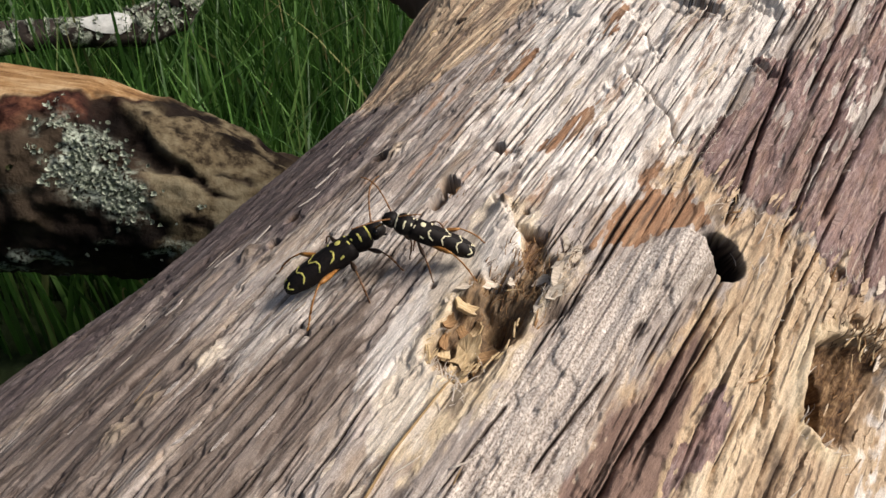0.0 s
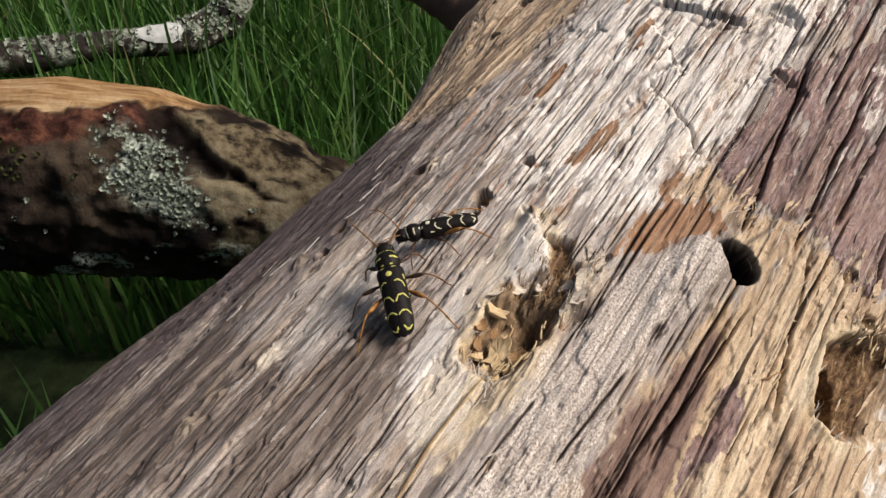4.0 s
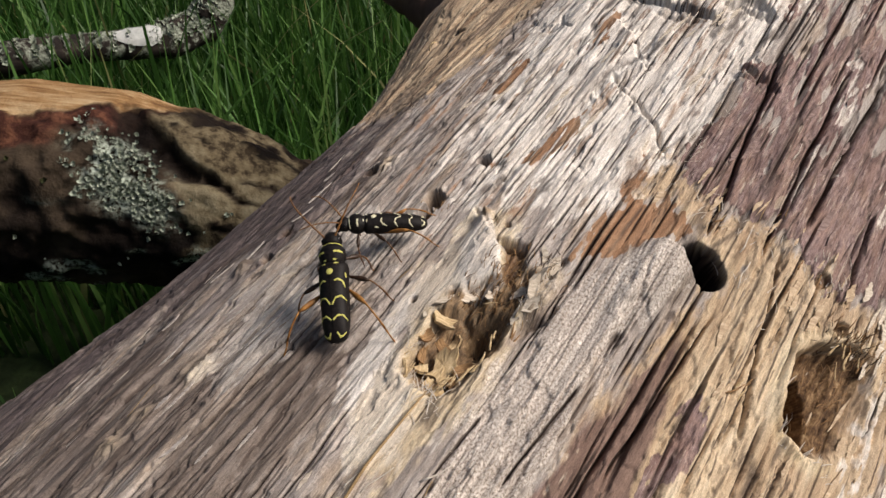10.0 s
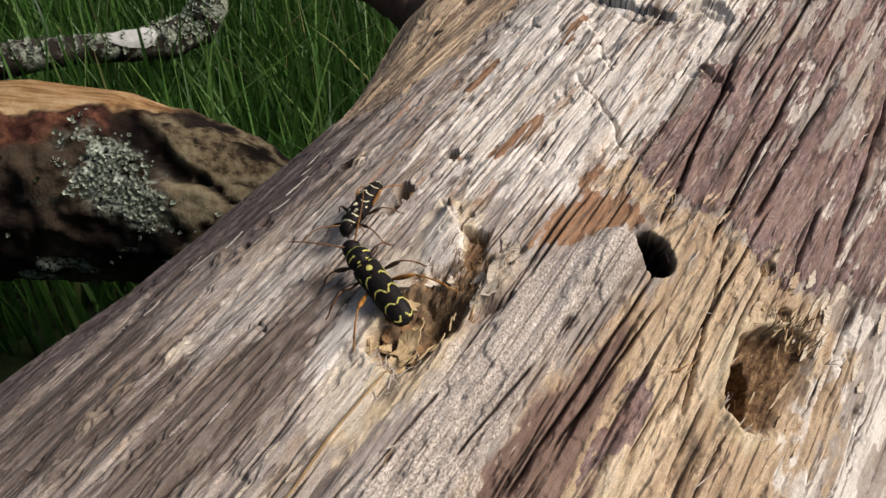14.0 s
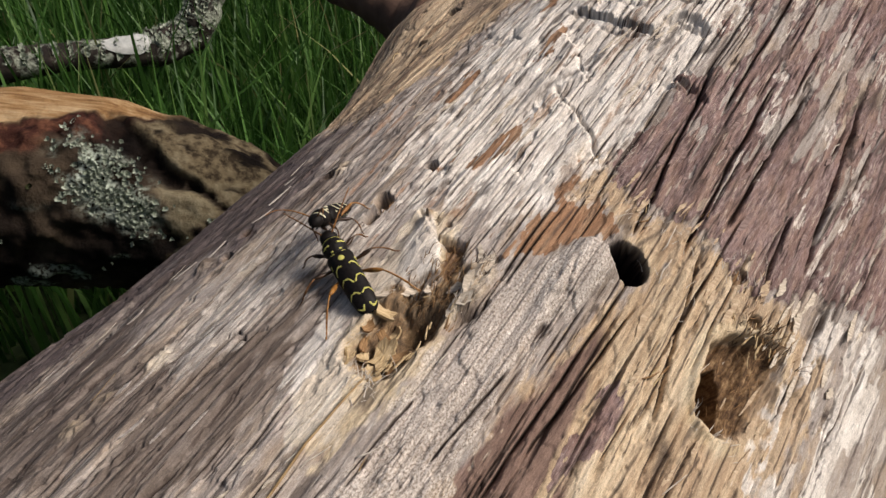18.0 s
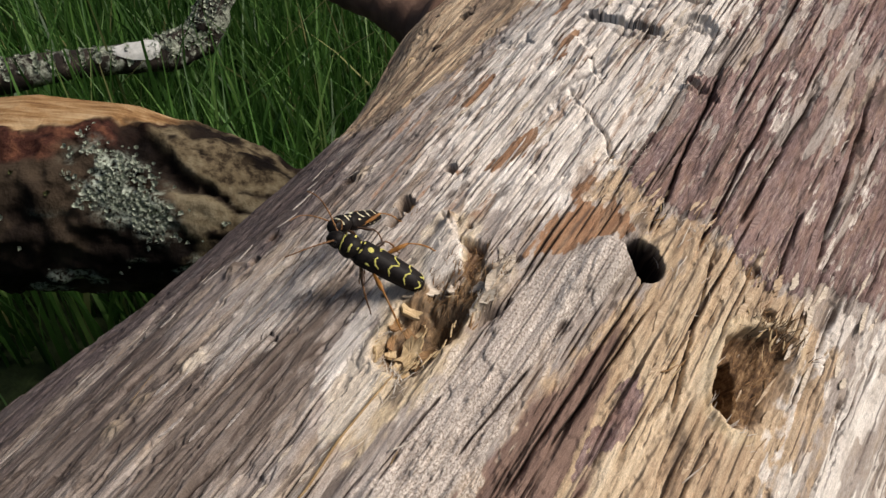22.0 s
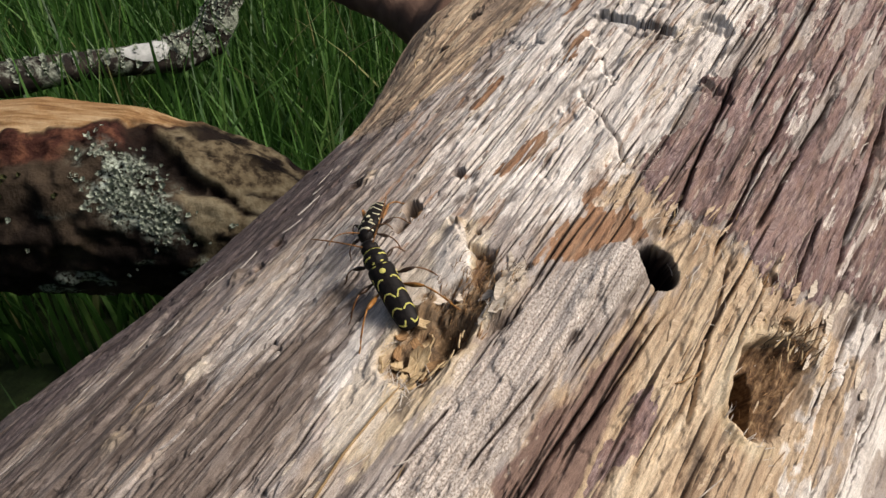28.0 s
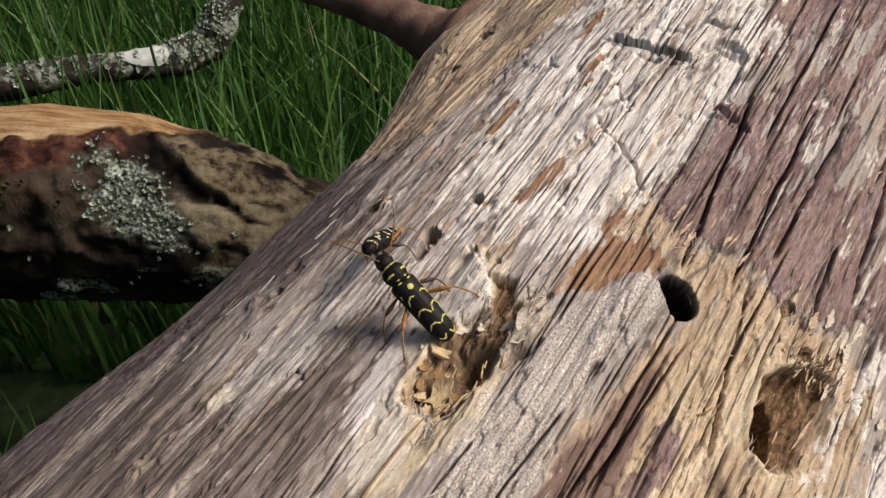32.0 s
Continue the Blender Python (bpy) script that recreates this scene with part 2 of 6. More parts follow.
def simple_noise(name, low, high, scale, rough=0.8, stretch=(1, 1, 1), bump=0.4, depth=0.001, mid=None):
    m = Nodes(name, rough)
    n = m.noise(m.coords("Object", stretch), scale, 6, 0.62)
    stops = [(0.3, low), (0.7, high)] if mid is None else [(0.28, low), (0.5, mid), (0.72, high)]
    col = m.ramp(n, *stops)
    m.bump(n, bump, depth)
    return m.done(col)


WOOD = weathered_wood()


# ---- mesh helpers ----
def mesh_ob(name, verts, faces, mat, parent=None, label="", smooth=True):
    me = bpy.data.meshes.new(name)
    me.from_pydata([tuple(v) for v in verts], [], [tuple(f) for f in faces])
    if smooth:
        me.polygons.foreach_set("use_smooth", [True] * len(me.polygons))
    me.materials.append(mat)
    ob = new(name, me)
    ob.parent = parent
    if label:
        ob["label"] = label
    return ob


def tube(points, radii, sides=10, flat=1.0, caps=True, seed=0, rough=0.0):
    """Verts and faces of a tapered tube through points; rough: uneven radius in parts of itself."""
    rnd = random.Random(seed)
    pts = [Vector(p) for p in points]
    verts, faces = [], []
    up = Vector((0.03, 0.05, 1))
    for i, p in enumerate(pts):
        d = (pts[min(i + 1, len(pts) - 1)] - pts[max(i - 1, 0)]).normalized()
        a = d.cross(up)
        if a.length < 1e-3:
            a = d.cross(Vector((1, 0, 0)))
        a.normalize()
        b = a.cross(d)
        up = b
        for k in range(sides):
            th = 2 * math.pi * k / sides
            r = radii[i] * (1 + rough * (rnd.random() - 0.5))
            verts.append(p + a * (r * math.cos(th)) + b * (r * flat * math.sin(th)))
    n = len(pts)
    for i in range(n - 1):
        for k in range(sides):
            k2 = (k + 1) % sides
            faces.append((i * sides + k, i * sides + k2, (i + 1) * sides + k2, (i + 1) * sides + k))
    if caps:
        faces.append(tuple(range(sides - 1, -1, -1)))
        faces.append(tuple(range((n - 1) * sides, n * sides)))
    return verts, faces


TABLE = np.random.RandomState(7).rand(512, 512)


def lattice(x, y, seed=0):
    """Smooth value noise in 0..1 on arrays."""
    x, y = np.asarray(x, float) + 37.3 * seed, np.asarray(y, float) + 91.7 * seed
    xi, yi = np.floor(x).astype(int), np.floor(y).astype(int)
    u, v = x - xi, y - yi
    u, v = u * u * (3 - 2 * u), v * v * (3 - 2 * v)
    a, b = TABLE[xi % 512, yi % 512], TABLE[(xi + 1) % 512, yi % 512]
    c, d = TABLE[xi % 512, (yi + 1) % 512], TABLE[(xi + 1) % 512, (yi + 1) % 512]
    return (a * (1 - u) + b * u) * (1 - v) + (c * (1 - u) + d * u) * v


def fbm(x, y, seed=0, octaves=4, gain=0.5):
    total, amp, norm = 0.0, 1.0, 0.0
    for k in range(octaves):
        total = total + amp * lattice(x * 2 ** k, y * 2 ** k, seed + 3 * k)
        norm += amp
        amp *= gain
    return total / norm


def smooth(a, b, x):
    t = np.clip((x - a) / (b - a), 0, 1)
    return t * t * (3 - 2 * t)


def inside(poly, x, y):
    """Signed distance to a polygon, positive inside, on arrays."""
    best, flag = np.full(x.shape, 1e9), np.zeros(x.shape, bool)
    for (x0, y0), (x1, y1) in zip(poly, poly[1:] + poly[:1]):
        ex, ey = x1 - x0, y1 - y0
        t = np.clip(((x - x0) * ex + (y - y0) * ey) / (ex * ex + ey * ey + 1e-12), 0, 1)
        best = np.minimum(best, (x - x0 - t * ex) ** 2 + (y - y0 - t * ey) ** 2)
        flag ^= ((y0 > y) != (y1 > y)) & (x < ex * (y - y0) / (ey + 1e-12) + x0)
    return np.sqrt(best) * np.where(flag, 1, -1)


# ---- the fallen trunk ----
# S runs along the trunk, W round it from its top; millimetres.
CENTRE = Vector((0.0205, 0.10442, 0.53362))
AXIS_AZ, AXIS_EL, OFF_N, OFF_M, RADIUS = 0.96737, 0.18895, 0.00439, -0.07909, 0.08679
AX = Vector((math.cos(AXIS_EL) * math.cos(AXIS_AZ), math.cos(AXIS_EL) * math.sin(AXIS_AZ), math.sin(AXIS_EL)))
SIDE = AX.cross(Vector((0, 0, 1))).normalized()
TOP = SIDE.cross(AX)


def trunk_point(s, w, h=0.0):
    """The place at s along and w round the trunk, h above its smooth skin (all millimetres)."""
    a, r = w / (RADIUS * 1000), RADIUS + (h + float(swell(np.array([s]), np.array([w]))[0])) / 1000
    return CENTRE + AX * (s / 1000) + SIDE * (OFF_N + r * math.sin(a)) + TOP * (OFF_M + r * math.cos(a))


def trunk_frame(s, w):
    """Along, across and outward directions of the skin."""
    a = w / (RADIUS * 1000)
    out = SIDE * math.sin(a) + TOP * math.cos(a)
    return AX, SIDE * math.cos(a) - TOP * math.sin(a), out


def swell(S, W):
    """The trunk's large form: slow waves, and the flare below the limb."""
    left = smooth(-48, -80, W) * smooth(-175, -130, W)
    h = left * (2.0 + 4.0 * smooth(-20, -75, S) + 10.0 * smooth(26, 80, S))
    return h + 1.3 * smooth(20, 60, S) * smooth(-40, 10, W)


# name: (s, w, half length, half width, depth)
HOLES = [
    (8.1, -13.9, 1.25, 1.25, 3.0), (-3.2, -15.8, 1.9, 1.5, 3.6), (-7.0, -15.2, 2.0, 0.9, 2.0),
    (21.5, -50.5, 2.4, 1.6, 2.6), (19.0, -57.5, 2.0, 1.8, 2.0), (-23.8, -37.0, 1.3, 1.5, 2.2),
    (0.6, -34.2, 1.8, 1.4, 1.6), (-17.5, -39.0, 1.8, 1.2, 1.4), (71.7, -60.0, 1.8, 2.2, 2.0), (56.9, -60.0, 1.5, 1.8, 1.4),
    (17.5, 40.2, 1.6, 1.2, 1.2), (12.3, 46.0, 1.4, 1.1, 1.3), (-3.3, -1.5, 0.5, 0.5, 0.8), (-21.5, -5.2, 0.6, 0.5, 0.8),
]
# (s0, w0, s1, w1, half width, depth)
CRACKS = [
    (-30, 29.0, 2, 29.9, 0.21, 2.2), (10, 23.6, 56, 16.6, 0.32, 2.4), (12, 31.4, 62, 27.2, 0.36, 2.4), (21, 34.6, 64, 33.2, 0.3, 2.2),
    (-38, 19.8, -19, 20.7, 0.25, 1.5), (44, 23.2, 95, 20.0, 0.32, 2.2), (-75, -41.0, -38, -34.4, 0.3, 1.4),
    (-50, -30.6, -20, -29.0, 0.22, 1.2), (18, 44.4, 34, 42.0, 0.26, 1.8), (24, 49.0, 70, 42.0, 0.34, 2.2), (-14, 41.0, 18, 33.0, 0.2, 1.6), (-40, 27.5, 6, 27.0, 0.24, 2.0), (-10, 37.0, 16, 36.0, 0.22, 1.4),
    (-62, -18.0, -36, -15.5, 0.2, 1.2), (15, -17.5, 36, -20.0, 0.2, 1.0), (34, -14.5, 50, -17.5, 0.2, 1.0),
    (20, -1.0, 38, -3.2, 0.18, 0.9), (-70, -8.0, -48, -6.0, 0.22, 1.2), (62, -6, 95, -9, 0.22, 1.3), (-46, 12.5, -30, 13.0, 0.2, 1.0),
]
BARK = [(95, 6), (78.5, 10), (60.6, 16.5), (53.3, 17.5), (48, 13), (40.7, 14.1), (33.5, 15.4), (22.5, 12.9), (17.6, 21), (18.5, 25.3), (21, 29),
        (19.2, 34.5), (15.6, 41.1), (18.7, 48), (24, 52), (40, 95), (150, 95), (150, 6)]
ORANGE = [(-3.5, 10.1), (4.1, 9.6), (9.3, 11.2), (14.3, 16), (10.9, 21.4), (7, 18.6), (0.2, 14.3)]
RUST = [[(10.3, -7.0), (19.4, -7.9), (26.6, -5.0), (17.3, -2.5), (9.3, -4.8)], [(5.0, -13), (13, -13.5), (17, -12), (9, -10.6)], [(13, 8), (22, 8.6), (16, 11), (9, 11)], [(40, -14), (52, -17), (58, -15), (46, -11.5)], [(24, -24), (36, -27), (40, -25), (28, -21.5)], [(60, -24), (76, -28), (80, -25), (64, -21)]]
GREY = [(8, 21.1), (2.6, 16.7), (-9.7, 11.5), (-29, 12), (-48, 12.5), (-48, 22), (-31.5, 23.2), (-22.3, 21.8), (-10.6, 21.8), (0.1, 25.3)]
SPOT = [(-11, 33), (-13, 36.5), (-21, 36.6), (-30, 34), (-23, 32.8)]
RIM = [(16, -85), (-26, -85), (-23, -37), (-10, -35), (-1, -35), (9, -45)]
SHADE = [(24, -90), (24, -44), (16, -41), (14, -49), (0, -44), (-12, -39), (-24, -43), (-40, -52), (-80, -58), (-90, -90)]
PALE = [(-16, -8), (-24, -5), (-30, -2), (-40, -1), (-48, 4), (-42, 9), (-32, 11), (-16, 9), (-2, -1), (-4, -7)]
PALE_R = [(14, 17), (12, 30), (6, 42), (-14, 44), (-35, 40), (-40, 30), (-12, 26), (-1, 27), (8, 28)]
BLEACH = [(110, -22), (70, -34), (40, -30), (15, -22), (0, -13), (3, 6), (14, 9), (24, 12), (60, 14), (110, 4)]
BLEACH_R = [(26, 52), (12, 55), (-12, 56.5), (-30, 60), (-30, 85), (32, 85)]
BLEACH_L = [(-8, -11), (-3, -20), (-14, -30), (-34, -30), (-47, -25), (-48, -18), (-30, -14)]
UPPER = [(120, -32), (80, -34), (58, -38), (36, -38), (20, -44), (18, -62), (32, -90), (120, -90)]
EARTH = [(30, 12), (22, 13.5), (19, 21), (19, 32), (21, 40), (16, 60), (-15, 62), (-60, 56), (-60, 24), (-12, 23), (0, 27), (9, 29), (12, 21), (15, 16), (11, 11), (20, 8)]
LOWER = [(-6, 28), (-14, 24.5), (-45, 22), (-52, 34), (-36, 35), (-18, 32)]
STRIPS = [(36, 34.2, 66, 27.0, 1.9), (48, 41.5, 84, 33.5, 1.5), (16, 53.6, 36, 48.0, 1.5), (68, 24, 92, 21.5, 1.1), (60, 18.5, 80, 14.5, 0.8), (30, 44, 46, 41, 0.7), (24, 30.5, 40, 29.5, 0.5), (70, 45, 90, 41, 1.2), (38, 51, 60, 47.5, 1.0)]
CLEAN = [(-3, -6.4), (-8, 0.5), (-13, 3.6), (-16, 1), (-23, -2), (-30, -1), (-33.5, 4), (-41, 8), (-47, 3), (-37, -4.5), (-27, -7.5), (-15, -8)]
PEEL = [(62.4, -15.8), (60.4, -6), (58.8, 2.8), (64.3, 3.6), (66.6, 7.2), (64.3, 11.1), (56, 13), (48, 12.6), (34, 13), (23.2, 10.4), (27, 6.6), (31, 2.4), (36, -5.1),
        (41, -1.4), (47.4, -7.1), (54, -15)]
UMBER = [[(-44, -48), (-42, -26), (-52, -13), (-62, -20), (-82, -36), (-82, -50)], [(-26.5, -6.0), (-45, -3.6), (-54, -3.2), (-66, -5), (-54, -7.2), (-34, -7.8)], [(-26, -13), (-30, -8.5), (-48, -6.5), (-62, -3.5), (-82, -6), (-82, -18), (-50, -17), (-38, -15.5)], [(-58, -33), (-70, -30), (-84, -33), (-84, -44), (-62, -42)]]
PIT = [(-19.2, 2.0), (-20.2, 6.2), (-24.4, 8.2), (-28.5, 8.3), (-30.8, 8.0), (-33.3, 5.2), (-31.8, 0.9), (-29.4, -0.3), (-25.9, -0.2), (-22.6, -1.0)]
TORN = [(-14.8, -0.4), (-12.2, 3.0), (-9.4, 4.0), (-8.6, 6.4), (-13.0, 8.0), (-18.5, 8.3), (-22.0, 9.0), (-24.2, 7.7), (-22.5, -0.6), (-18.0, -2.2)]
LEDGE = [(-6.0, -1.0), (-5.2, 3.4), (-8.6, 5.0), (-12.4, 4.8), (-11.8, 2.4), (-8.2, 0.6)]
LIP = [(-9.4, 5.6), (-5.7, 8.9), (-8.3, 10.6), (-14.1, 11.2), (-16.1, 9.7), (-18.7, 8.3), (-14.6, 8.2), (-11.5, 7.5)]
HOLLOW = [(-17.4, 8.6), (-15.6, 9.9), (-14.6, 11.8), (-24.7, 13.0), (-33, 13.4), (-31, 10.4), (-25, 9.2)]
BIG = [(-5.7, 44.1), (-1.6, 42.6), (3.5, 42.0), (7.1, 43.3), (10.9, 47.4), (12.6, 51.4), (8.8, 53.7), (2.0, 54.6), (-4.0, 53.5), (-7.4, 50.6), (-8.1, 46.8)]
SHAFT = [(-6.0, 44.0), (-0.3, 43.2), (2.9, 45.4), (-0.6, 48.4), (-6.6, 50.2), (-8.3, 46.9)]


# torn edges: (s, w) along each, then half width and depth
EDGES = [
    ([(62.4, -15.8), (61.0, -10), (60.3, -5.5), (59.4, 0), (58.8, 3.2)], 0.55, 1.5), ([(63.6, 3.4), (66.2, 5.0), (67.0, 7.4), (66.2, 9.6), (64.0, 11.3)], 0.7, 1.8),
    ([(36.2, -5.3), (33.2, -2.4), (32.0, 1.6), (29.4, 3.6), (27.0, 7.4), (23.4, 10.2)], 0.4, 1.4), ([(47.6, -7.3), (44.0, -4.9), (40.6, -1.2)], 0.4, 1.2),
    ([(48.6, 12.7), (47.2, 15.5), (46.9, 17.4), (45.6, 19.4)], 0.6, 1.5), ([(-10.2, 7.0), (-8.6, 8.8), (-5.2, 9.2)], 0.5, 1.4), ([(-19.0, 9.8), (-16.4, 10.6), (-15.0, 12.0), (-12.6, 12.2)], 0.4, 1.3),
    ([(-2.6, -7.9), (-4.4, -4.4), (-6.8, -0.8), (-6.2, 3.4)], 0.3, 0.9), ([(72.5, 1.0), (71.0, 4.2), (72.2, 6.2)], 0.5, 1.4), ([(54, -27), (50.5, -25.2), (49, -22)], 0.35, 0.9),
    ([(-33.5, -13.5), (-36.5, -15.0), (-35.8, -17.5), (-39.5, -19)], 0.3, 0.9),
]


def edge_field(S, W, ja):
    """Depth of the grooves under the torn edges, and the shade painted into them."""
    cut, mark = np.zeros_like(S), np.zeros_like(S)
    for path, wide, deep in EDGES:
        lo, hi = np.min(path, axis=0) - 3, np.max(path, axis=0) + 3
        i0, i1 = np.searchsorted(S[:, 0], (lo[0], hi[0]))
        j0, j1 = np.searchsorted(W[0], (lo[1], hi[1]))
        box = np.s_[i0:i1, j0:j1]
        s, w = S[box], W[box]
        d = np.full(s.shape, 1e9)
        for (a, b), (c, e) in zip(path, path[1:]):
            ex, ey = c - a, e - b
            t = np.clip(((s - a) * ex + (w - b) * ey) / (ex * ex + ey * ey), 0, 1)
            d = np.minimum(d, np.hypot(s - a - t * ex, w - b - t * ey))
        g = smooth(1.7, 0.1, (d + 0.2 * ja[box]) / wide)
        cut[box], mark[box] = np.maximum(cut[box], 0.75 * deep * g), np.maximum(mark[box], 0.16 * g)
    return cut, mark


def carve(S, W):
    """Height of the fine relief in millimetres, and the masks of stains, wear and darker wood."""
    G = W + 0.055 * S + 0.8 * (fbm(S / 26, W / 14, 3) - 0.5)      # grain lines
    ja = (fbm(S / 2.2, G / 0.8, 11) - 0.5)
    jb = (fbm(S / 7, G / 2.5, 12) - 0.5)
    h = 1.0 * (fbm(S / 45, W / 11, 1) - 0.5)
    ridge = fbm(S / 70, G / 2.6, 2, 2)
    h += 0.4 * (ridge - 0.5)
    h += 0.06 * (fbm(S / 2.2, W / 0.8, 14, 3) - 0.5) + 0.05 * (fbm(S / 0.8, W / 0.4, 17, 2) - 0.5)
    fine = fbm(S / 22, G / 0.5, 4, 3)
    h += 0.03 * (fine - 0.5)
    bark_area = smooth(-1, 2, inside(BARK, S, W))
    flake = fbm(S / 24, G / 4.6, 8, 4)
    h += 0.16 * smooth(0.52, 0.53, flake) + 0.2 * smooth(0.6, 0.61, flake)
    chip = fbm(S / 7, G / 2.4, 10, 4)
    h -= 0.35 * smooth(0.66, 0.675, chip) * (1 - 0.8 * bark_area)

    calm = 1 - 0.75 * smooth(-2, 2, inside(CLEAN, S, W))
    # splintered plates that step down along the grain
    plate = 9 * fbm(S / 24, G / 1.5, 34, 3, 0.45) + 0.5 * ja
    level = np.floor(plate)
    h += 0.13 * (level + smooth(0.0, 0.22, plate - level) - 5) * (1 - 0.3 * bark_area) * calm
    tint = TABLE[(level.astype(int) * 7 + 3) % 512, np.floor(fbm(S / 40, G / 5, 35, 2) * 6).astype(int) % 512]
    chop = 8 * fbm(S / 7.0, G / 0.9, 36, 2) + 0.6 * ja
    h += 0.03 * calm * (np.floor(chop) + smooth(0.0, 0.3, chop - np.floor(chop)) - 4.5)
    tint = 0.65 * tint + 0.35 * TABLE[(np.floor(chop).astype(int) * 5 + 1) % 512, 9]

    # explicit cracks
    for s0, w0, s1, w1, wide, depth in CRACKS:
        row = S[:, :1]
        t = np.clip((row - s0) / (s1 - s0), 0, 1)
        off = W - (w0 + (w1 - w0) * t) + 0.7 * (fbm(row / 8, row * 0 + w0, 21) - 0.5)
        ends = smooth(0, 0.15, t) * smooth(1, 0.85, t)
        h -= depth * ends * np.exp(-(off / (wide * (0.4 + fbm(row / 6, row * 0 + s0, 22)))) ** 2)

    bark = smooth(-0.5, 0.5, inside(BARK, S, W) + 9 * ja * 0.5 + 5 * jb)
    window = smooth(0.57, 0.64, fbm(S / 13, G / 2.2, 31, 3)) * smooth(40, 60, S + 0.6 * (W - 20)) + smooth(0.72, 0.76, fbm(S / 9, G / 1.5, 32, 3))
    bark = bark * (1 - np.clip(window, 0, 1) * 0.9)
    h += 0.28 * bark
    orange = smooth(-0.4, 0.4, inside(ORANGE, S, W) + 4 * ja + 2 * jb)
    streak = smooth(0.64, 0.72, fbm(S / 14, G / 1.6, 33, 3)) * smooth(-30, -10, S + W * 0.3) * 0.49
    orange = np.clip(orange + streak * (1 - bark) * smooth(30, 5, W), 0, 1)
    for poly in RUST:
        orange = np.maximum(orange, smooth(-0.4, 0.5, inside(poly, S, W) + 3 * ja + 2.5 * jb) * 0.62 * smooth(0.36, 0.56, fbm(S / 8, G / 0.6, 38, 3)))
    grey = smooth(-1.2, 0.8, inside(GREY, S, W) + 5 * ja + 5 * jb)
    spot = smooth(-0.6, 0.6, inside(SPOT, S, W) + 3 * ja)
    bark = np.clip(bark + spot, 0, 1)
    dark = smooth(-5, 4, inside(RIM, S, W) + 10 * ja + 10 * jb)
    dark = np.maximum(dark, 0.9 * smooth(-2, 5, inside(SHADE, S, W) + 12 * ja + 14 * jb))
    # darkening that grows towards the trunk's left side, broken up along the grain
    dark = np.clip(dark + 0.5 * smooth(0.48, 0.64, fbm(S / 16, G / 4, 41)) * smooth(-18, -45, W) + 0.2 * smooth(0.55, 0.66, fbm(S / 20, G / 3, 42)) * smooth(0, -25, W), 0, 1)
    pale = np.maximum(smooth(-1.5, 1.5, inside(PALE, S, W) + 7 * ja + 6 * jb), 0.5 * smooth(-1.5, 1.5, inside(PALE_R, S, W) + 7 * ja + 7 * jb))
    deep = np.zeros_like(S)

    # peeled layer with undercut rim
    peel = smooth(-0.5, 0.6, inside(PEEL, S, W) + 0.3 * ja + 0.7 * jb)
    h -= 1.1 * peel * (0.5 + 0.5 * smooth(20, 58, S))
    for s0, w0, rs, rw, d in ((60.9, -14.7, 1.0, 3.0, 1.2), (57.4, -3, 0.9, 5.6, 1.3), (65.3, 8, 1.2, 3.6, 1.7), (46.5, 14.6, 1.1, 4.0, 1.1), (25.8, 8.6, 3.6, 1.2, 1.4),
                              (33.5, 0.6, 3.4, 1.1, 1.0), (43.5, -4.8, 4.0, 0.9, 1.0), (66.5, -5, 0.9, 3.6, 1.0), (72, 2, 1.0, 3.2, 1.0)):
        bow = s0 + 0.10 * (W - w0) ** 2 / rw * (1 if d > 1.05 else 0) + 0.4 * jb
        g = np.exp(-(((S - bow) / rs) ** 2 + ((W - w0) / rw) ** 2) ** 2) * smooth(0.6, -1.0, (S - bow) / rs)
        h -= 0.8 * d * g

    # small round holes
    for s0, w0, rs, rw, d in HOLES:
        q = np.sqrt(((S - s0) / rs) ** 2 + ((W - w0) / rw) ** 2) + (0.12 if rs == rw else 0.5) * ja
        m = smooth(1.08, 0.8, q)
        h -= d * m
        deep = np.maximum(deep, 0.8 * m)

    # knot: a raised cuff that ends in a deep hole
    cuff = smooth(-13, 4.0, S) * smooth(6.5, 5.2, S) * np.exp(-((W - 21.2 - 0.32 * (S - 4)) / 4.4) ** 4)
    h += 2.8 * cuff
    q = np.sqrt((((S - 6.9) * 0.87 + (W - 25.0) * 0.5) / 3.1) ** 2 + ((-(S - 6.9) * 0.5 + (W - 25.0) * 0.87) / 3.9) ** 2)
    m = smooth(1.10, 0.74, q + 0.03 * ja)
    h -= 15.0 * m
    # both masks blacken the hole's walls, standing in for the shade inside
    dark, tunnel = np.maximum(dark, m), smooth(1.10, 1.0, q + 0.03 * ja)
    grey = np.maximum(grey, cuff) * (1 - m)
    orange, bark = orange * (1 - cuff), bark * (1 - cuff)

    su, sq = -0.81 * (S + 2.9) + 0.59 * (W + 6.1), 0.59 * (S + 2.9) + 0.81 * (W + 6.1)
    brink = np.interp(su, [-1, 0, 3, 5, 7.9, 11, 14, 16], [0.1, 0.3, 1.2, 1.5, 2.4, 2.1, 2.3, 1.2]) + 0.2 * ja + 1.0 * jb
    # chewed pit and the torn wood over it
    ip = inside(PIT, S, W) + 0.5 * ja + 1.3 * jb
    h -= 1.9 * smooth(-0.5, 1.0, ip) + 2.4 * smooth(0.6, 3.4, ip) - 0.4 * smooth(-1.8, -0.5, ip) * smooth(0.5, -0.3, ip) * smooth(4, 0, W)
    it = inside(TORN, S, W) + 1.6 * ja + 2.6 * jb
    torn = smooth(-0.8, 0.8, it) * smooth(-1.5, 0.0, sq - brink + 1.2 * smooth(12, 15, su) * 3)
    shred = fbm(S / 2.2, W / 0.9, 51, 4)
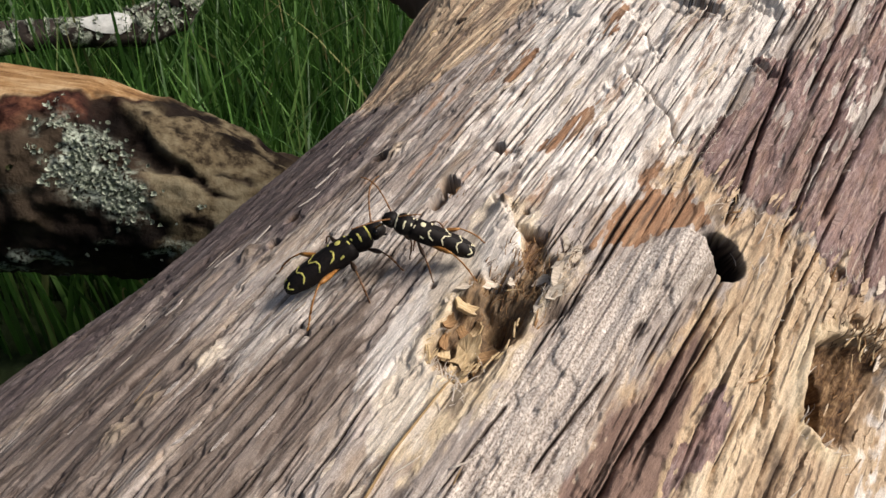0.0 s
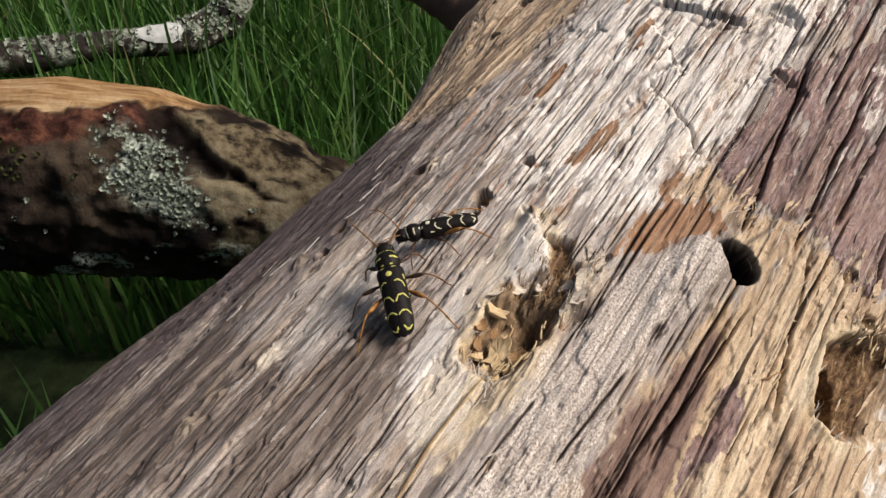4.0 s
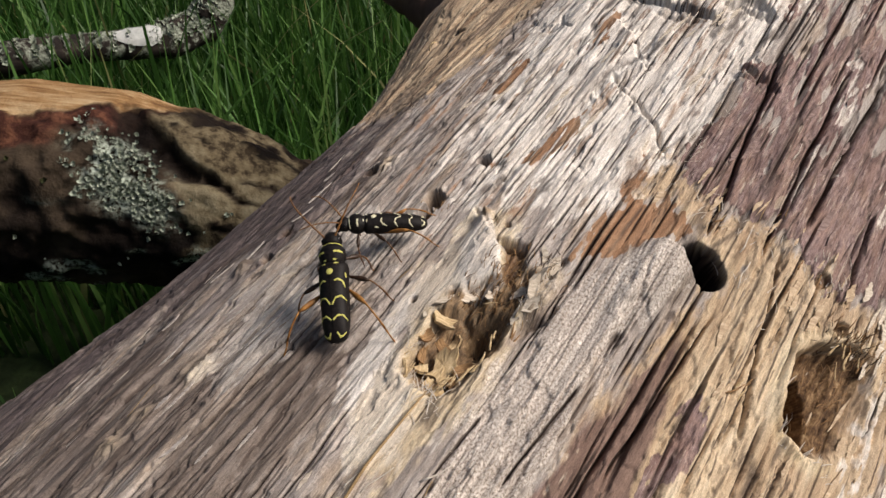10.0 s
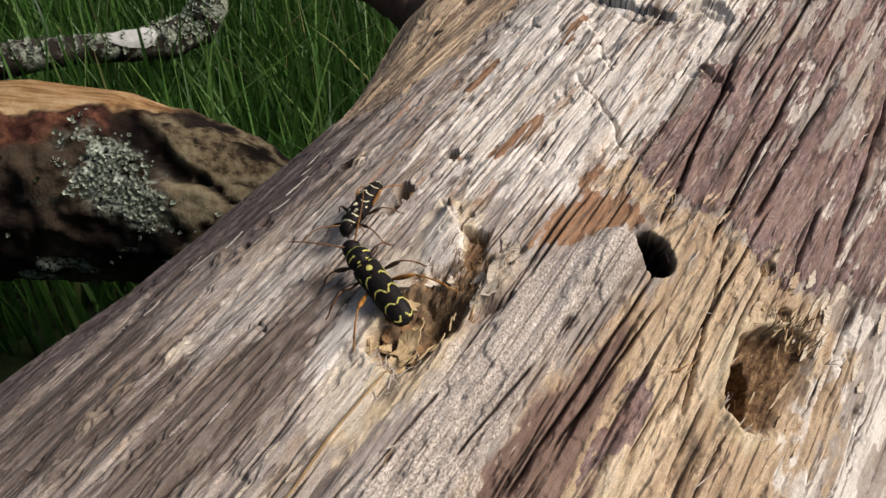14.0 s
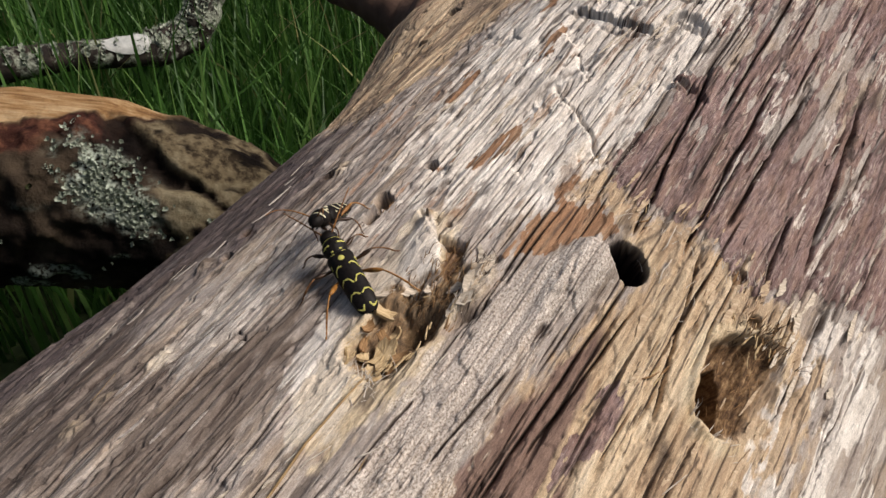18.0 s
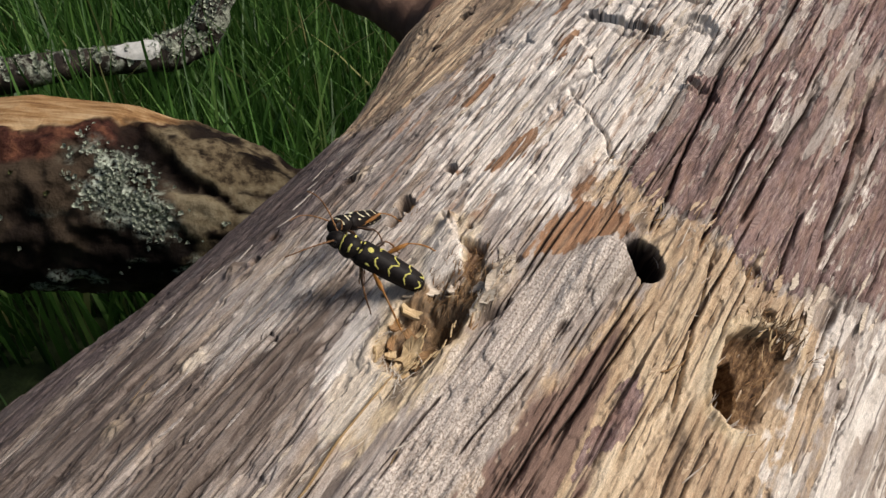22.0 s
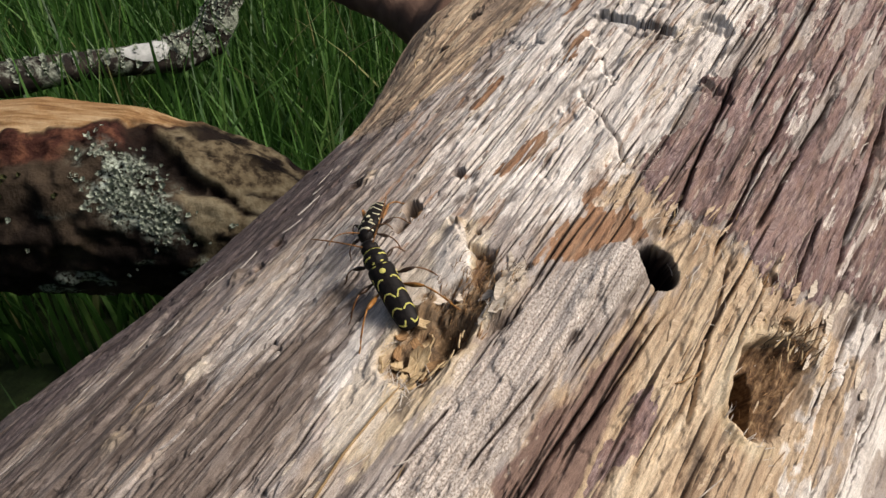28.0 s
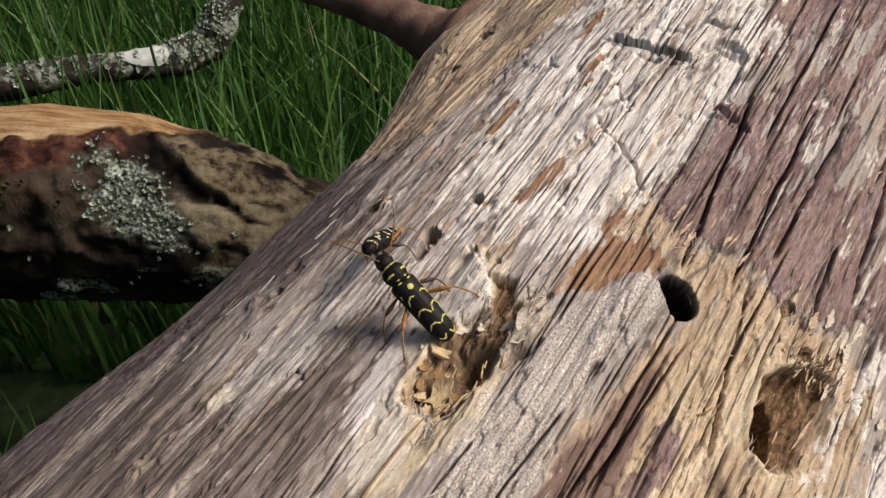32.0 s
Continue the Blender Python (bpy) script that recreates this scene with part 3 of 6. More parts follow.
    h -= torn * (0.5 + 0.9 * smooth(-12, -20, S) + 0.9 * smooth(-1, 4, it)) - 2.4 * (shred - 0.5) * smooth(-0.5, 1.6, it) * smooth(2.5, 0.5, ip)
    h -= 3.4 * np.exp(-((S + 20.6) / 2.4) ** 2 - ((W - 5.6) / 1.9) ** 2)
    deep = np.maximum(deep, np.maximum(0.92 * smooth(0.0, 1.4, ip), 0.85 * smooth(-0.6, 0.9, it + 2 * (shred - 0.5))))
    # pale shard: a pointed tongue of wood, broken off steeply on one side
    flank = np.interp(su, [-1, 0, 3, 7, 14, 17], [0.8, 1.4, 4.0, 8.0, 8.0, 6.0])
    tall = np.interp(su, [-0.6, 0.3, 2, 6, 11, 15, 17.5], [0, 0.8, 1.2, 1.4, 1.1, 0.6, 0])
    shard = smooth(0.5, -0.4, sq - brink) * smooth(1.0, 0.25, (brink - sq) / flank) * smooth(-0.7, 0.2, su) * smooth(17.5, 14.5, su + 2 * jb)
    h += tall * shard * (1 + 0.7 * jb)
    spike = np.exp(-((su - 0.6) / 1.5) ** 2 - ((sq - 0.4) / 0.75) ** 2)
    h += 1.1 * spike
    pale = np.maximum(pale, 0.25 * shard)
    il = inside(LEDGE, S, W) + 0.3 * ja + 0.8 * jb
    led = smooth(-0.6, 0.8, il) * (1 - smooth(0.2, 0.6, shard))
    h -= led * (1.7 + 0.6 * (fbm(S / 4, G / 0.6, 53, 3) - 0.5))
    deep = np.maximum(deep * (1 - smooth(0.2, 0.5, shard)), np.maximum(0.55 * led * smooth(0.35, 0.6, fbm(S / 6, G / 0.9, 56, 3)), 0.8 * smooth(0.3, 0.7, spike)))
    orange = np.maximum(orange, 0.55 * led)
    # frayed lip beside the pit, and the hollow below it
    ilip = inside(LIP, S, W) + 1.5 * ja + 0.8 * jb
    lip = smooth(-0.5, 0.6, ilip)
    h += lip * (0.9 + 1.8 * (fbm(S / 3.0, W / 0.7, 54, 4) - 0.5))
    pale = np.maximum(pale, 0.5 * lip)
    h -= 1.5 * smooth(-0.2, 2.0, inside(HOLLOW, S, W)) * smooth(-34, -18, S)
    h -= 0.7 * smooth(-0.5, 0.2, inside(HOLLOW, S, W) + 0.8 * ja) * smooth(-19, -16.5, S)

    # big old hole: a shaft under the near rim, a ragged rotten slope behind it
    ib = inside(BIG, S, W) + 0.6 * ja + 0.9 * jb
    ish = inside(SHAFT, S, W) + 0.3 * ja + 0.4 * jb
    mb = smooth(-0.3, 0.5, ib)
    slope = smooth(54, 46, W + 0.15 * S)
    h -= mb * (0.5 + 2.6 * slope + 1.4 * (fbm(S / 5, W / 0.8, 52, 4) - 0.5) + 1.0 * smooth(0, 3, ib)) + 8.5 * smooth(-0.1, 0.9, ish) * mb
    deep = np.maximum(deep, smooth(0.0, 1.0, ib) * (1 - 0.55 * smooth(51, 54, W + 2 * jb)))
    h += 0.5 * np.exp(-((ib + 0.8) / 0.6) ** 2) * smooth(51, 46, W)

    # knobs and crumbs
    for s0, w0, r, up in ((-27.0, -39.8, 1.5, 1.2), (2.6, -32.0, 2.0, 0.9), (-60, -28, 1.8, 0.9), (-45.8, -26.6, 2.2, 0.6), (-25.3, -27.5, 1.2, 0.5), (-37.6, -66.5, 1.3, 0.8), (-55.0, -27.9, 1.6, 0.7)):
        q = np.exp(-(((S - s0) / (1.3 * r)) ** 2 + ((W - w0) / r) ** 2) ** 1.5)
        h += 0.8 * up * q * (0.4 + 3.6 * ja)
        pale = np.maximum(pale, 0.55 * q * (0.5 + 2 * ja))
    pale = np.maximum(pale, 0.8 * torn)
    pale = np.clip(pale * (0.55 + 0.9 * fbm(S / 20, G / 2, 61)), 0, 1)
    cream = np.maximum(smooth(0.1, 0.45, shard), 0.6 * smooth(-2, 2, inside(PALE, S, W) + 8 * ja)) * (1 - led) * (1 - torn)
    bleach = smooth(-6, 5, inside(BLEACH, S, W) + 10 * ja + 14 * jb)
    brown = smooth(0.38, 0.48, fbm(S / 24, G / 2.2, 62, 4)) * smooth(-3, 3, inside(LOWER, S, W) + 8 * jb)
    bleach = np.maximum(bleach, cream)
    clean = smooth(-1.5, 1.5, inside(CLEAN, S, W) + 5 * ja + 5 * jb) * (1 - torn) * (1 - smooth(-0.3, 0.6, ip))
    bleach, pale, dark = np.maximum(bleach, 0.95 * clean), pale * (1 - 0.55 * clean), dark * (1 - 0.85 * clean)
    bleach = np.maximum(bleach, 0.46 * smooth(-3, 3, inside(BLEACH_L, S, W) + 10 * ja + 12 * jb))
    bare = 1 - smooth(0.2, 0.6, shard) * (1 - spike)
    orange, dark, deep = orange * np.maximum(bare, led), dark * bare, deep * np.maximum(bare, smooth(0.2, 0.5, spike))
    pale = pale * (1 - 0.25 * cream) * (1 - 0.8 * smooth(0.15, 0.5, shard))
    tan_zone = 0.9 * smooth(-3, 3, inside(EARTH, S, W) + 8 * jb + 6 * ja)
    tan_zone = np.maximum(tan_zone, 0.85 * smooth(-4, 4, inside(UPPER, S, W) + 12 * jb + 8 * ja))
    h -= 0.3 * tan_zone * smooth(0.55, 0.565, fbm(S / 4.5, G / 2.0, 70, 4)) * (1 - deep) * (1 - tunnel) * smooth(35, 25, S)
    # brown that thickens towards the trunk's left side
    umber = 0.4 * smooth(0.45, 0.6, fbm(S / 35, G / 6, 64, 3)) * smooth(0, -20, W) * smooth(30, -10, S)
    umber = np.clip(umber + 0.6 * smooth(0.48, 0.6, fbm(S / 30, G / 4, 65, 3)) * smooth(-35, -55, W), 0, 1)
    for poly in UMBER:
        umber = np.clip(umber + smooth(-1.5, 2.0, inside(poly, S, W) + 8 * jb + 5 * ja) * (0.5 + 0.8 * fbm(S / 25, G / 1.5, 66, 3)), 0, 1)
    umber, orange = umber * (1 - 0.85 * clean), orange * (1 - 0.7 * clean * (1 - led))
    pale = pale * (1 - 0.6 * smooth(-2, 2, inside(EARTH, S, W)))
    ring = np.exp(-((ib + 1.3) / 1.2) ** 2)
    pale, umber = np.maximum(pale, 0.85 * ring * smooth(56, 51, W)), umber * (1 - ring)
    brown = brown * (1 - grey) * (1 - deep)
    strip = np.zeros_like(S)
    for s0, w0, s1, w1, wide in STRIPS:
        u = np.clip((S - s0) / (s1 - s0), 0, 1)
        d = np.abs(W - w0 - (w1 - w0) * u + 2.2 * jb) / (wide * (0.25 + np.sin(math.pi * u)))
        strip = np.maximum(strip, smooth(1.15, 0.75, d + 2.2 * ja) * (u > 0) * (u < 1) * smooth(0.36, 0.5, fbm(S / 5, G / 0.7, 37, 3)))
    h -= 0.3 * strip * bark
    bleach = np.maximum(bleach, 0.75 * smooth(-3, 3, inside(BLEACH_R, S, W) + 10 * ja + 8 * jb) * smooth(0.48, 0.53, fbm(S / 14, G / 2.2, 63, 4)))
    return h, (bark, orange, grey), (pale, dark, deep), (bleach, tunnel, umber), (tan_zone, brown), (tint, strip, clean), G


def crack_field(s, w, G, soft):
    """Splits along the grain: depth in millimetres, darkness, and the lifted edge beside each."""
    rnd = np.random.RandomState(19)
    cut, mark, lift = np.zeros_like(G), np.zeros_like(G), np.zeros_like(G)
    for k in range(620):
        s0, g0 = rnd.uniform(-84, 100), rnd.uniform(-84, 66)
        u = rnd.rand()
        long = 5 + 30 * u ** 2.2
        wide = rnd.uniform(0.12, 0.17) + 0.16 * u ** 2 * rnd.rand()
        deep, slope, side, step = rnd.uniform(0.4, 0.9) + 0.8 * u ** 2, rnd.normal(0, 0.012), rnd.choice((-1, 1)), rnd.uniform(0.0, 0.16)
        i0, i1 = np.searchsorted(s, (s0 - long / 2, s0 + long / 2))
        mid = g0 - 0.055 * s0
        j0, j1 = np.searchsorted(w, (mid - 3.2, mid + 3.2))
        if i1 - i0 < 3 or j1 - j0 < 3:
            continue
        a = s[i0:i1, None] - s0
        t = 2 * a / long
        taper = np.clip(1 - t * t, 0, 1) ** 0.6
        off = G[i0:i1, j0:j1] - g0 - slope * a - 0.25 * (fbm(s[i0:i1] / 5, s[i0:i1] * 0 + k, 23, 2) - 0.5)[:, None]
        g = np.exp(-(off / (wide * (0.45 + 0.55 * taper))) ** 2) * taper
        cut[i0:i1, j0:j1] = np.maximum(cut[i0:i1, j0:j1], deep * g)
        mark[i0:i1, j0:j1] = np.maximum(mark[i0:i1, j0:j1], g * min(1, 0.45 + 3 * wide))
        beside = np.clip(side * off, 0, None)
        lift[i0:i1, j0:j1] += step * taper * np.exp(-beside / 0.7) * (side * off > 0)
    return cut * soft, mark * soft, lift * soft


def steps(*runs):
    """Sample positions from runs of (start, end, step)."""
    out = [np.arange(a, b, c) for a, b, c in runs]
    return np.concatenate(out)


def fallen_trunk():
    full = 2 * math.pi * RADIUS * 1000
    s = steps((-1250, -300, 50), (-300, -100, 10), (-100, -84, 1.0), (-84, 100, 0.27), (100, 130, 1.0), (130, 520, 15))
    w = steps((-full / 2, -105, 4), (-105, -84, 0.6), (-84, 66, 0.15), (66, 90, 0.8), (90, full / 2 - 2, 4))
    S, W = np.meshgrid(s, w, indexing="ij")
    h, ma, mb, mc, zones, extra, G = carve(S, W)
    soft = (1 - mb[2]) * (1 - mc[1]) * (1 - 0.65 * ma[2]) * (1 - 0.8 * extra[2])
    cut, mark, lift = crack_field(s, w, G, soft)
    h = h - cut + lift
    groove, shade = edge_field(S, W, fbm(S / 4, W / 1.8, 11) - 0.5)
    # painted shade under the torn edges joins the crack mask
    h, mark = h - groove, np.maximum(mark, shade)
    for s0, w0, s1, w1, wide, depth in CRACKS:
        row = S[:, :1]
        t = np.clip((row - s0) / (s1 - s0), 0, 1)
        off = W - (w0 + (w1 - w0) * t) + 0.7 * (fbm(row / 8, row * 0 + w0, 21) - 0.5)
        mark = np.maximum(mark, smooth(0, 0.15, t) * smooth(1, 0.85, t) * np.exp(-(off / (wide * (0.4 + fbm(row / 6, row * 0 + s0, 22)))) ** 2))
    edge = smooth(-170, -130, W) * smooth(170, 130, W)
    h = h * edge + swell(S, W)
    h += 6 * (fbm(S / 120, np.abs(W) / 60, 71) - 0.5) * (smooth(100, 160, np.abs(S - 8)) )
    r = RADIUS + h / 1000
    a = W / (RADIUS * 1000)
    P = (np.array(CENTRE) + S[..., None] / 1000 * np.array(AX) + (OFF_N + r * np.sin(a))[..., None] * np.array(SIDE) + (OFF_M + r * np.cos(a))[..., None] * np.array(TOP))
    ns, nw = S.shape
    idx = np.arange(ns * nw).reshape(ns, nw)
    nxt = np.roll(idx, -1, axis=1)
    quads = np.stack([idx[:-1], idx[1:], nxt[1:], nxt[:-1]], -1).reshape(-1, 4)[:, ::-1]
    me = bpy.data.meshes.new("fallen_trunk")
    nq = len(quads)
    me.vertices.add(ns * nw)
    me.vertices.foreach_set("co", P.reshape(-1))
    me.loops.add(nq * 4)
    me.loops.foreach_set("vertex_index", quads.reshape(-1))
    me.polygons.add(nq)
    me.polygons.foreach_set("loop_start", np.arange(0, nq * 4, 4))
    me.polygons.foreach_set("loop_total", np.full(nq, 4))
    me.polygons.foreach_set("use_smooth", np.ones(nq, bool))
    me.update(calc_edges=True)
    uv = me.uv_layers.new(name="grain")
    co = np.stack([S / 10, G / 10], -1).reshape(-1, 2)
    uv.data.foreach_set("uv", co[quads.reshape(-1)].reshape(-1))
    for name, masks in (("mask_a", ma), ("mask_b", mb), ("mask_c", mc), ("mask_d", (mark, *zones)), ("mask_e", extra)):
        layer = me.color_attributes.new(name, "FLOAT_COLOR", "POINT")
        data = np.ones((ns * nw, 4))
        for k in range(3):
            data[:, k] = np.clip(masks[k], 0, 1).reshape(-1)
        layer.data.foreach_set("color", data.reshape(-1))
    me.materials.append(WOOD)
    ob = new("fallen_trunk", me)
    RELIEF.append((s, w, (h - swell(S, W))))
    return tagged(ob, "weathered grey fallen trunk with peeling brown bark, cracks and bored holes", "tree trunk")


RELIEF = []
TRUNK = fallen_trunk()


def height_at(s, w):
    """Height of the carved wood over the smooth skin (millimetres)."""
    rows, cols, h = RELIEF[0]
    return h[min(np.searchsorted(rows, s), len(rows) - 1), min(np.searchsorted(cols, w), len(cols) - 1)]


# ---- ground and grass ----
SOIL = simple_noise("dark_soil", (0.014, 0.024, 0.008), (0.06, 0.085, 0.028), 60, 0.95, mid=(0.03, 0.046, 0.015), depth=0.01)


def ground():
    n = 60
    span = [math.copysign(abs(i / n) ** 3 * 60, i) for i in range(-n, n + 1)]
    verts, faces = [], []
    for x in span:
        for y in span:
            near = max(0.0, 1 - math.hypot(x, y) / 8)
            verts.append((x, y, GROUND + 0.03 * near * (noise.noise((x * 4, y * 4, 0)) - 0.3)))
    m = 2 * n + 1
    for i in range(m - 1):
        for j in range(m - 1):
            faces.append((i * m + j, (i + 1) * m + j, (i + 1) * m + j + 1, i * m + j + 1))
    return tagged(mesh_ob("ground", verts, faces, SOIL), "dark soil and thatch under long grass", "ground", kind="structure")


ground()


def grass_material():
    m = Nodes("grass_blade", 0.45)
    isl = m.nt.nodes.new("ShaderNodeNewGeometry").outputs["Random Per Island"]
    col = m.ramp(isl, (0.0, (0.022, 0.062, 0.012)), (0.45, (0.045, 0.118, 0.022)), (0.8, (0.088, 0.195, 0.04)), (0.96, (0.15, 0.26, 0.07)), (1.0, (0.28, 0.24, 0.11)))
    m.bsdf.inputs["Transmission Weight"].default_value = 0.0
    tr = m.nt.nodes.new("ShaderNodeBsdfTranslucent")
    m.put(tr.inputs[0], col)
    mixer = m.nt.nodes.new("ShaderNodeMixShader")
    mixer.inputs[0].default_value = 0.35
    out = m.nt.nodes["Material Output"]
    m.nt.links.new(m.bsdf.outputs[0], mixer.inputs[1])
    m.nt.links.new(tr.outputs[0], mixer.inputs[2])
    m.nt.links.new(mixer.outputs[0], out.inputs[0])
    return m.done(col)


GRASS = grass_material()


def blades(name, count, area, length, width, seed, label, keep=None):
    rnd = random.Random(seed)
    verts, faces = [], []
    while count > 0:
        x, y = rnd.uniform(area[0], area[1]), rnd.uniform(area[2], area[3])
        if keep and not keep(x, y):
            count -= 0.2
            continue
        count -= 1
        tuft = noise.noise((x * 6, y * 6, seed))
        ln = rnd.uniform(*length) * (1 + 0.5 * tuft)
        wd = rnd.uniform(*width)
        az = rnd.uniform(0, 2 * math.pi)
        lean = rnd.uniform(0.05, 0.75) ** 1.3
        dx, dy = math.cos(az), math.sin(az)
        turn = az + math.pi / 2 + rnd.uniform(-0.8, 0.8)
        px, py = math.cos(turn) * wd / 2, math.sin(turn) * wd / 2
        base, nseg = len(verts), 5
        for k in range(nseg + 1):
            t = k / nseg
            out = ln * lean * t * t * 0.9
            z = ln * t * (1 - 0.35 * lean * t)
            f = (1 - t ** 2.2) if k < nseg else 0.02
            cx, cy = x + dx * out, y + dy * out
            verts += [(cx - px * f, cy - py * f, GROUND - 0.01 + z), (cx + px * f, cy + py * f, GROUND - 0.01 + z + 0.15 * wd)]
        for k in range(nseg):
            a = base + 2 * k
            faces.append((a, a + 1, a + 3, a + 2))
    ob = mesh_ob(name, verts, faces, GRASS)
    return tagged(ob, label, "grass", kind="stuff")


def clear(x, y):
    """True away from the trunk and the log."""
    q = Vector((x, y, 0)) - Vector((CENTRE.x, CENTRE.y, 0))
    off = q.x * SIDE.x + q.y * SIDE.y
    along = q.x * AX.x + q.y * AX.y
    if abs(off) < 0.10 and -1.3 < along < 0.55:
        return False
    return not (-0.8 < x < 0.05 and 0.30 < y < 0.44)


CHANCE = random.Random(17)


def around(cx, cy, rx, ry, soft):
    """Keeps all blades within an ellipse, fewer and fewer outside it."""
    def keep(x, y):
        d = math.hypot((x - cx) / rx, (y - cy) / ry)
        return clear(x, y) and CHANCE.random() < math.exp(-soft * max(0.0, d - 1))
    return keep


blades("long_grass", 21000, (-1.7, 1.5, 0.30, 2.4), (0.12, 0.30), (0.0025, 0.006), 3, "long green meadow grass behind the logs", around(-0.13, 0.86, 0.60, 0.46, 2.4))
blades("near_grass", 6500, (-1.2, 0.0, -0.9, 0.36), (0.05, 0.13), (0.003, 0.006), 5, "short shaded grass between the logs", around(-0.34, 0.06, 0.34, 0.28, 2.4))


def meadow(x, y):
    """True on the meadow round the logs, thinning out with an uneven edge."""
    if not clear(x, y) or math.hypot((x + 0.13) / 0.6, (y - 0.86) / 0.46) < 1 or math.hypot((x + 0.34) / 0.34, (y - 0.06) / 0.28) < 1:
        return False
    far = math.hypot(x, y - 0.4) / (2.6 + 0.9 * noise.noise((x * 0.8, y * 0.8, 5)))
    return noise.noise((x * 3, y * 3, 9)) * 0.25 + 0.85 > far ** 1.5


blades("meadow_grass", 30000, (-3.6, 3.6, -3.2, 4.0), (0.12, 0.30), (0.004, 0.007), 6, "long green meadow grass all round the fallen trunk", meadow)


# ---- the lichen-covered log ----
def log_bark():
    m = Nodes("old_bark", 0.95)
    m.bsdf.inputs["Specular IOR Level"].default_value = 0.08
    v = m.coords("Object", (1, 1, 1))
    big = m.noise(v, 22, 5, 0.6)
    sm = m.noise(v, 150, 5, 0.65)
    zone, cut, tone = m.attr("mask_a")[:3]
    crust = m.attr("mask_b")[0]
    bark = m.ramp(big, (0.38, (0.006, 0.0045, 0.004)), (0.52, (0.018, 0.013, 0.010)), (0.66, (0.06, 0.044, 0.03)))
    cream = m.ramp(m.math("ADD", m.math("MULTIPLY", sm, 0.5), m.math("MULTIPLY", big, 0.5)), (0.40, (0.03, 0.022, 0.014)), (0.47, (0.115, 0.09, 0.054)), (0.58, (0.20, 0.168, 0.108)), (0.8, (0.33, 0.295, 0.21)))
    col = m.mix(zone, bark, cream)
    g = m.noise(m.coords("Object", (9, 110, 110)), 1.6, 6, 0.65)
    bare = m.ramp(g, (0.3, (0.09, 0.04, 0.016)), (0.48, (0.28, 0.165, 0.075)), (0.66, (0.47, 0.345, 0.20)))
    col = m.mix(cut, col, bare)
    red = m.ramp(m.math("ADD", m.math("MULTIPLY", sm, 0.5), m.math("MULTIPLY", big, 0.5)), (0.42, (0.012, 0.006, 0.005)), (0.53, (0.055, 0.022, 0.016)), (0.66, (0.17, 0.075, 0.042)))
    col = m.mix(tone, col, red)
    speck = m.noise(v, 420, 4, 0.7)
    lich = m.ramp(speck, (0.36, (0.14, 0.16, 0.12)), (0.5, (0.36, 0.42, 0.34)), (0.66, (0.62, 0.68, 0.59)))
    col = m.mix(m.math("MULTIPLY", crust, m.ramp(speck, (0.42, 0.0), (0.5, 1.0))), col, lich)
    m.bump(m.math("ADD", m.math("MULTIPLY", big, 0.7), m.math("MULTIPLY", sm, 0.5)), 0.9, 0.004)
    return m.done(col)


OLD_BARK = log_bark()
LICHEN = simple_noise("pale_lichen", (0.12, 0.14, 0.10), (0.50, 0.53, 0.45), 420, 0.9, mid=(0.29, 0.33, 0.26), depth=0.0008)
LICHEN_WHITE = simple_noise("white_lichen", (0.30, 0.31, 0.30), (0.54, 0.55, 0.53), 160, 0.9, depth=0.0005)
MOSS = simple_noise("moss", (0.012, 0.016, 0.005), (0.07, 0.075, 0.022), 300, 0.95, depth=0.001)


def log_axis(x):
    """Centre and radius of the log at x (metres)."""
    t = np.clip((x + 0.62) / 0.60, 0, 1)
    top = np.interp(x, [-0.9, -0.30, -0.245, -0.19, -0.13, -0.075, -0.03, 0.02], [0.402, 0.407, 0.411, 0.405, 0.384, 0.354, 0.331, 0.311])
    low = np.interp(x, [-0.9, -0.30, -0.20, -0.10, 0.02], [0.285, 0.29, 0.291, 0.288, 0.285])
    return 0.385 - 0.01 * t, (top + low) / 2, (top - low) / 2


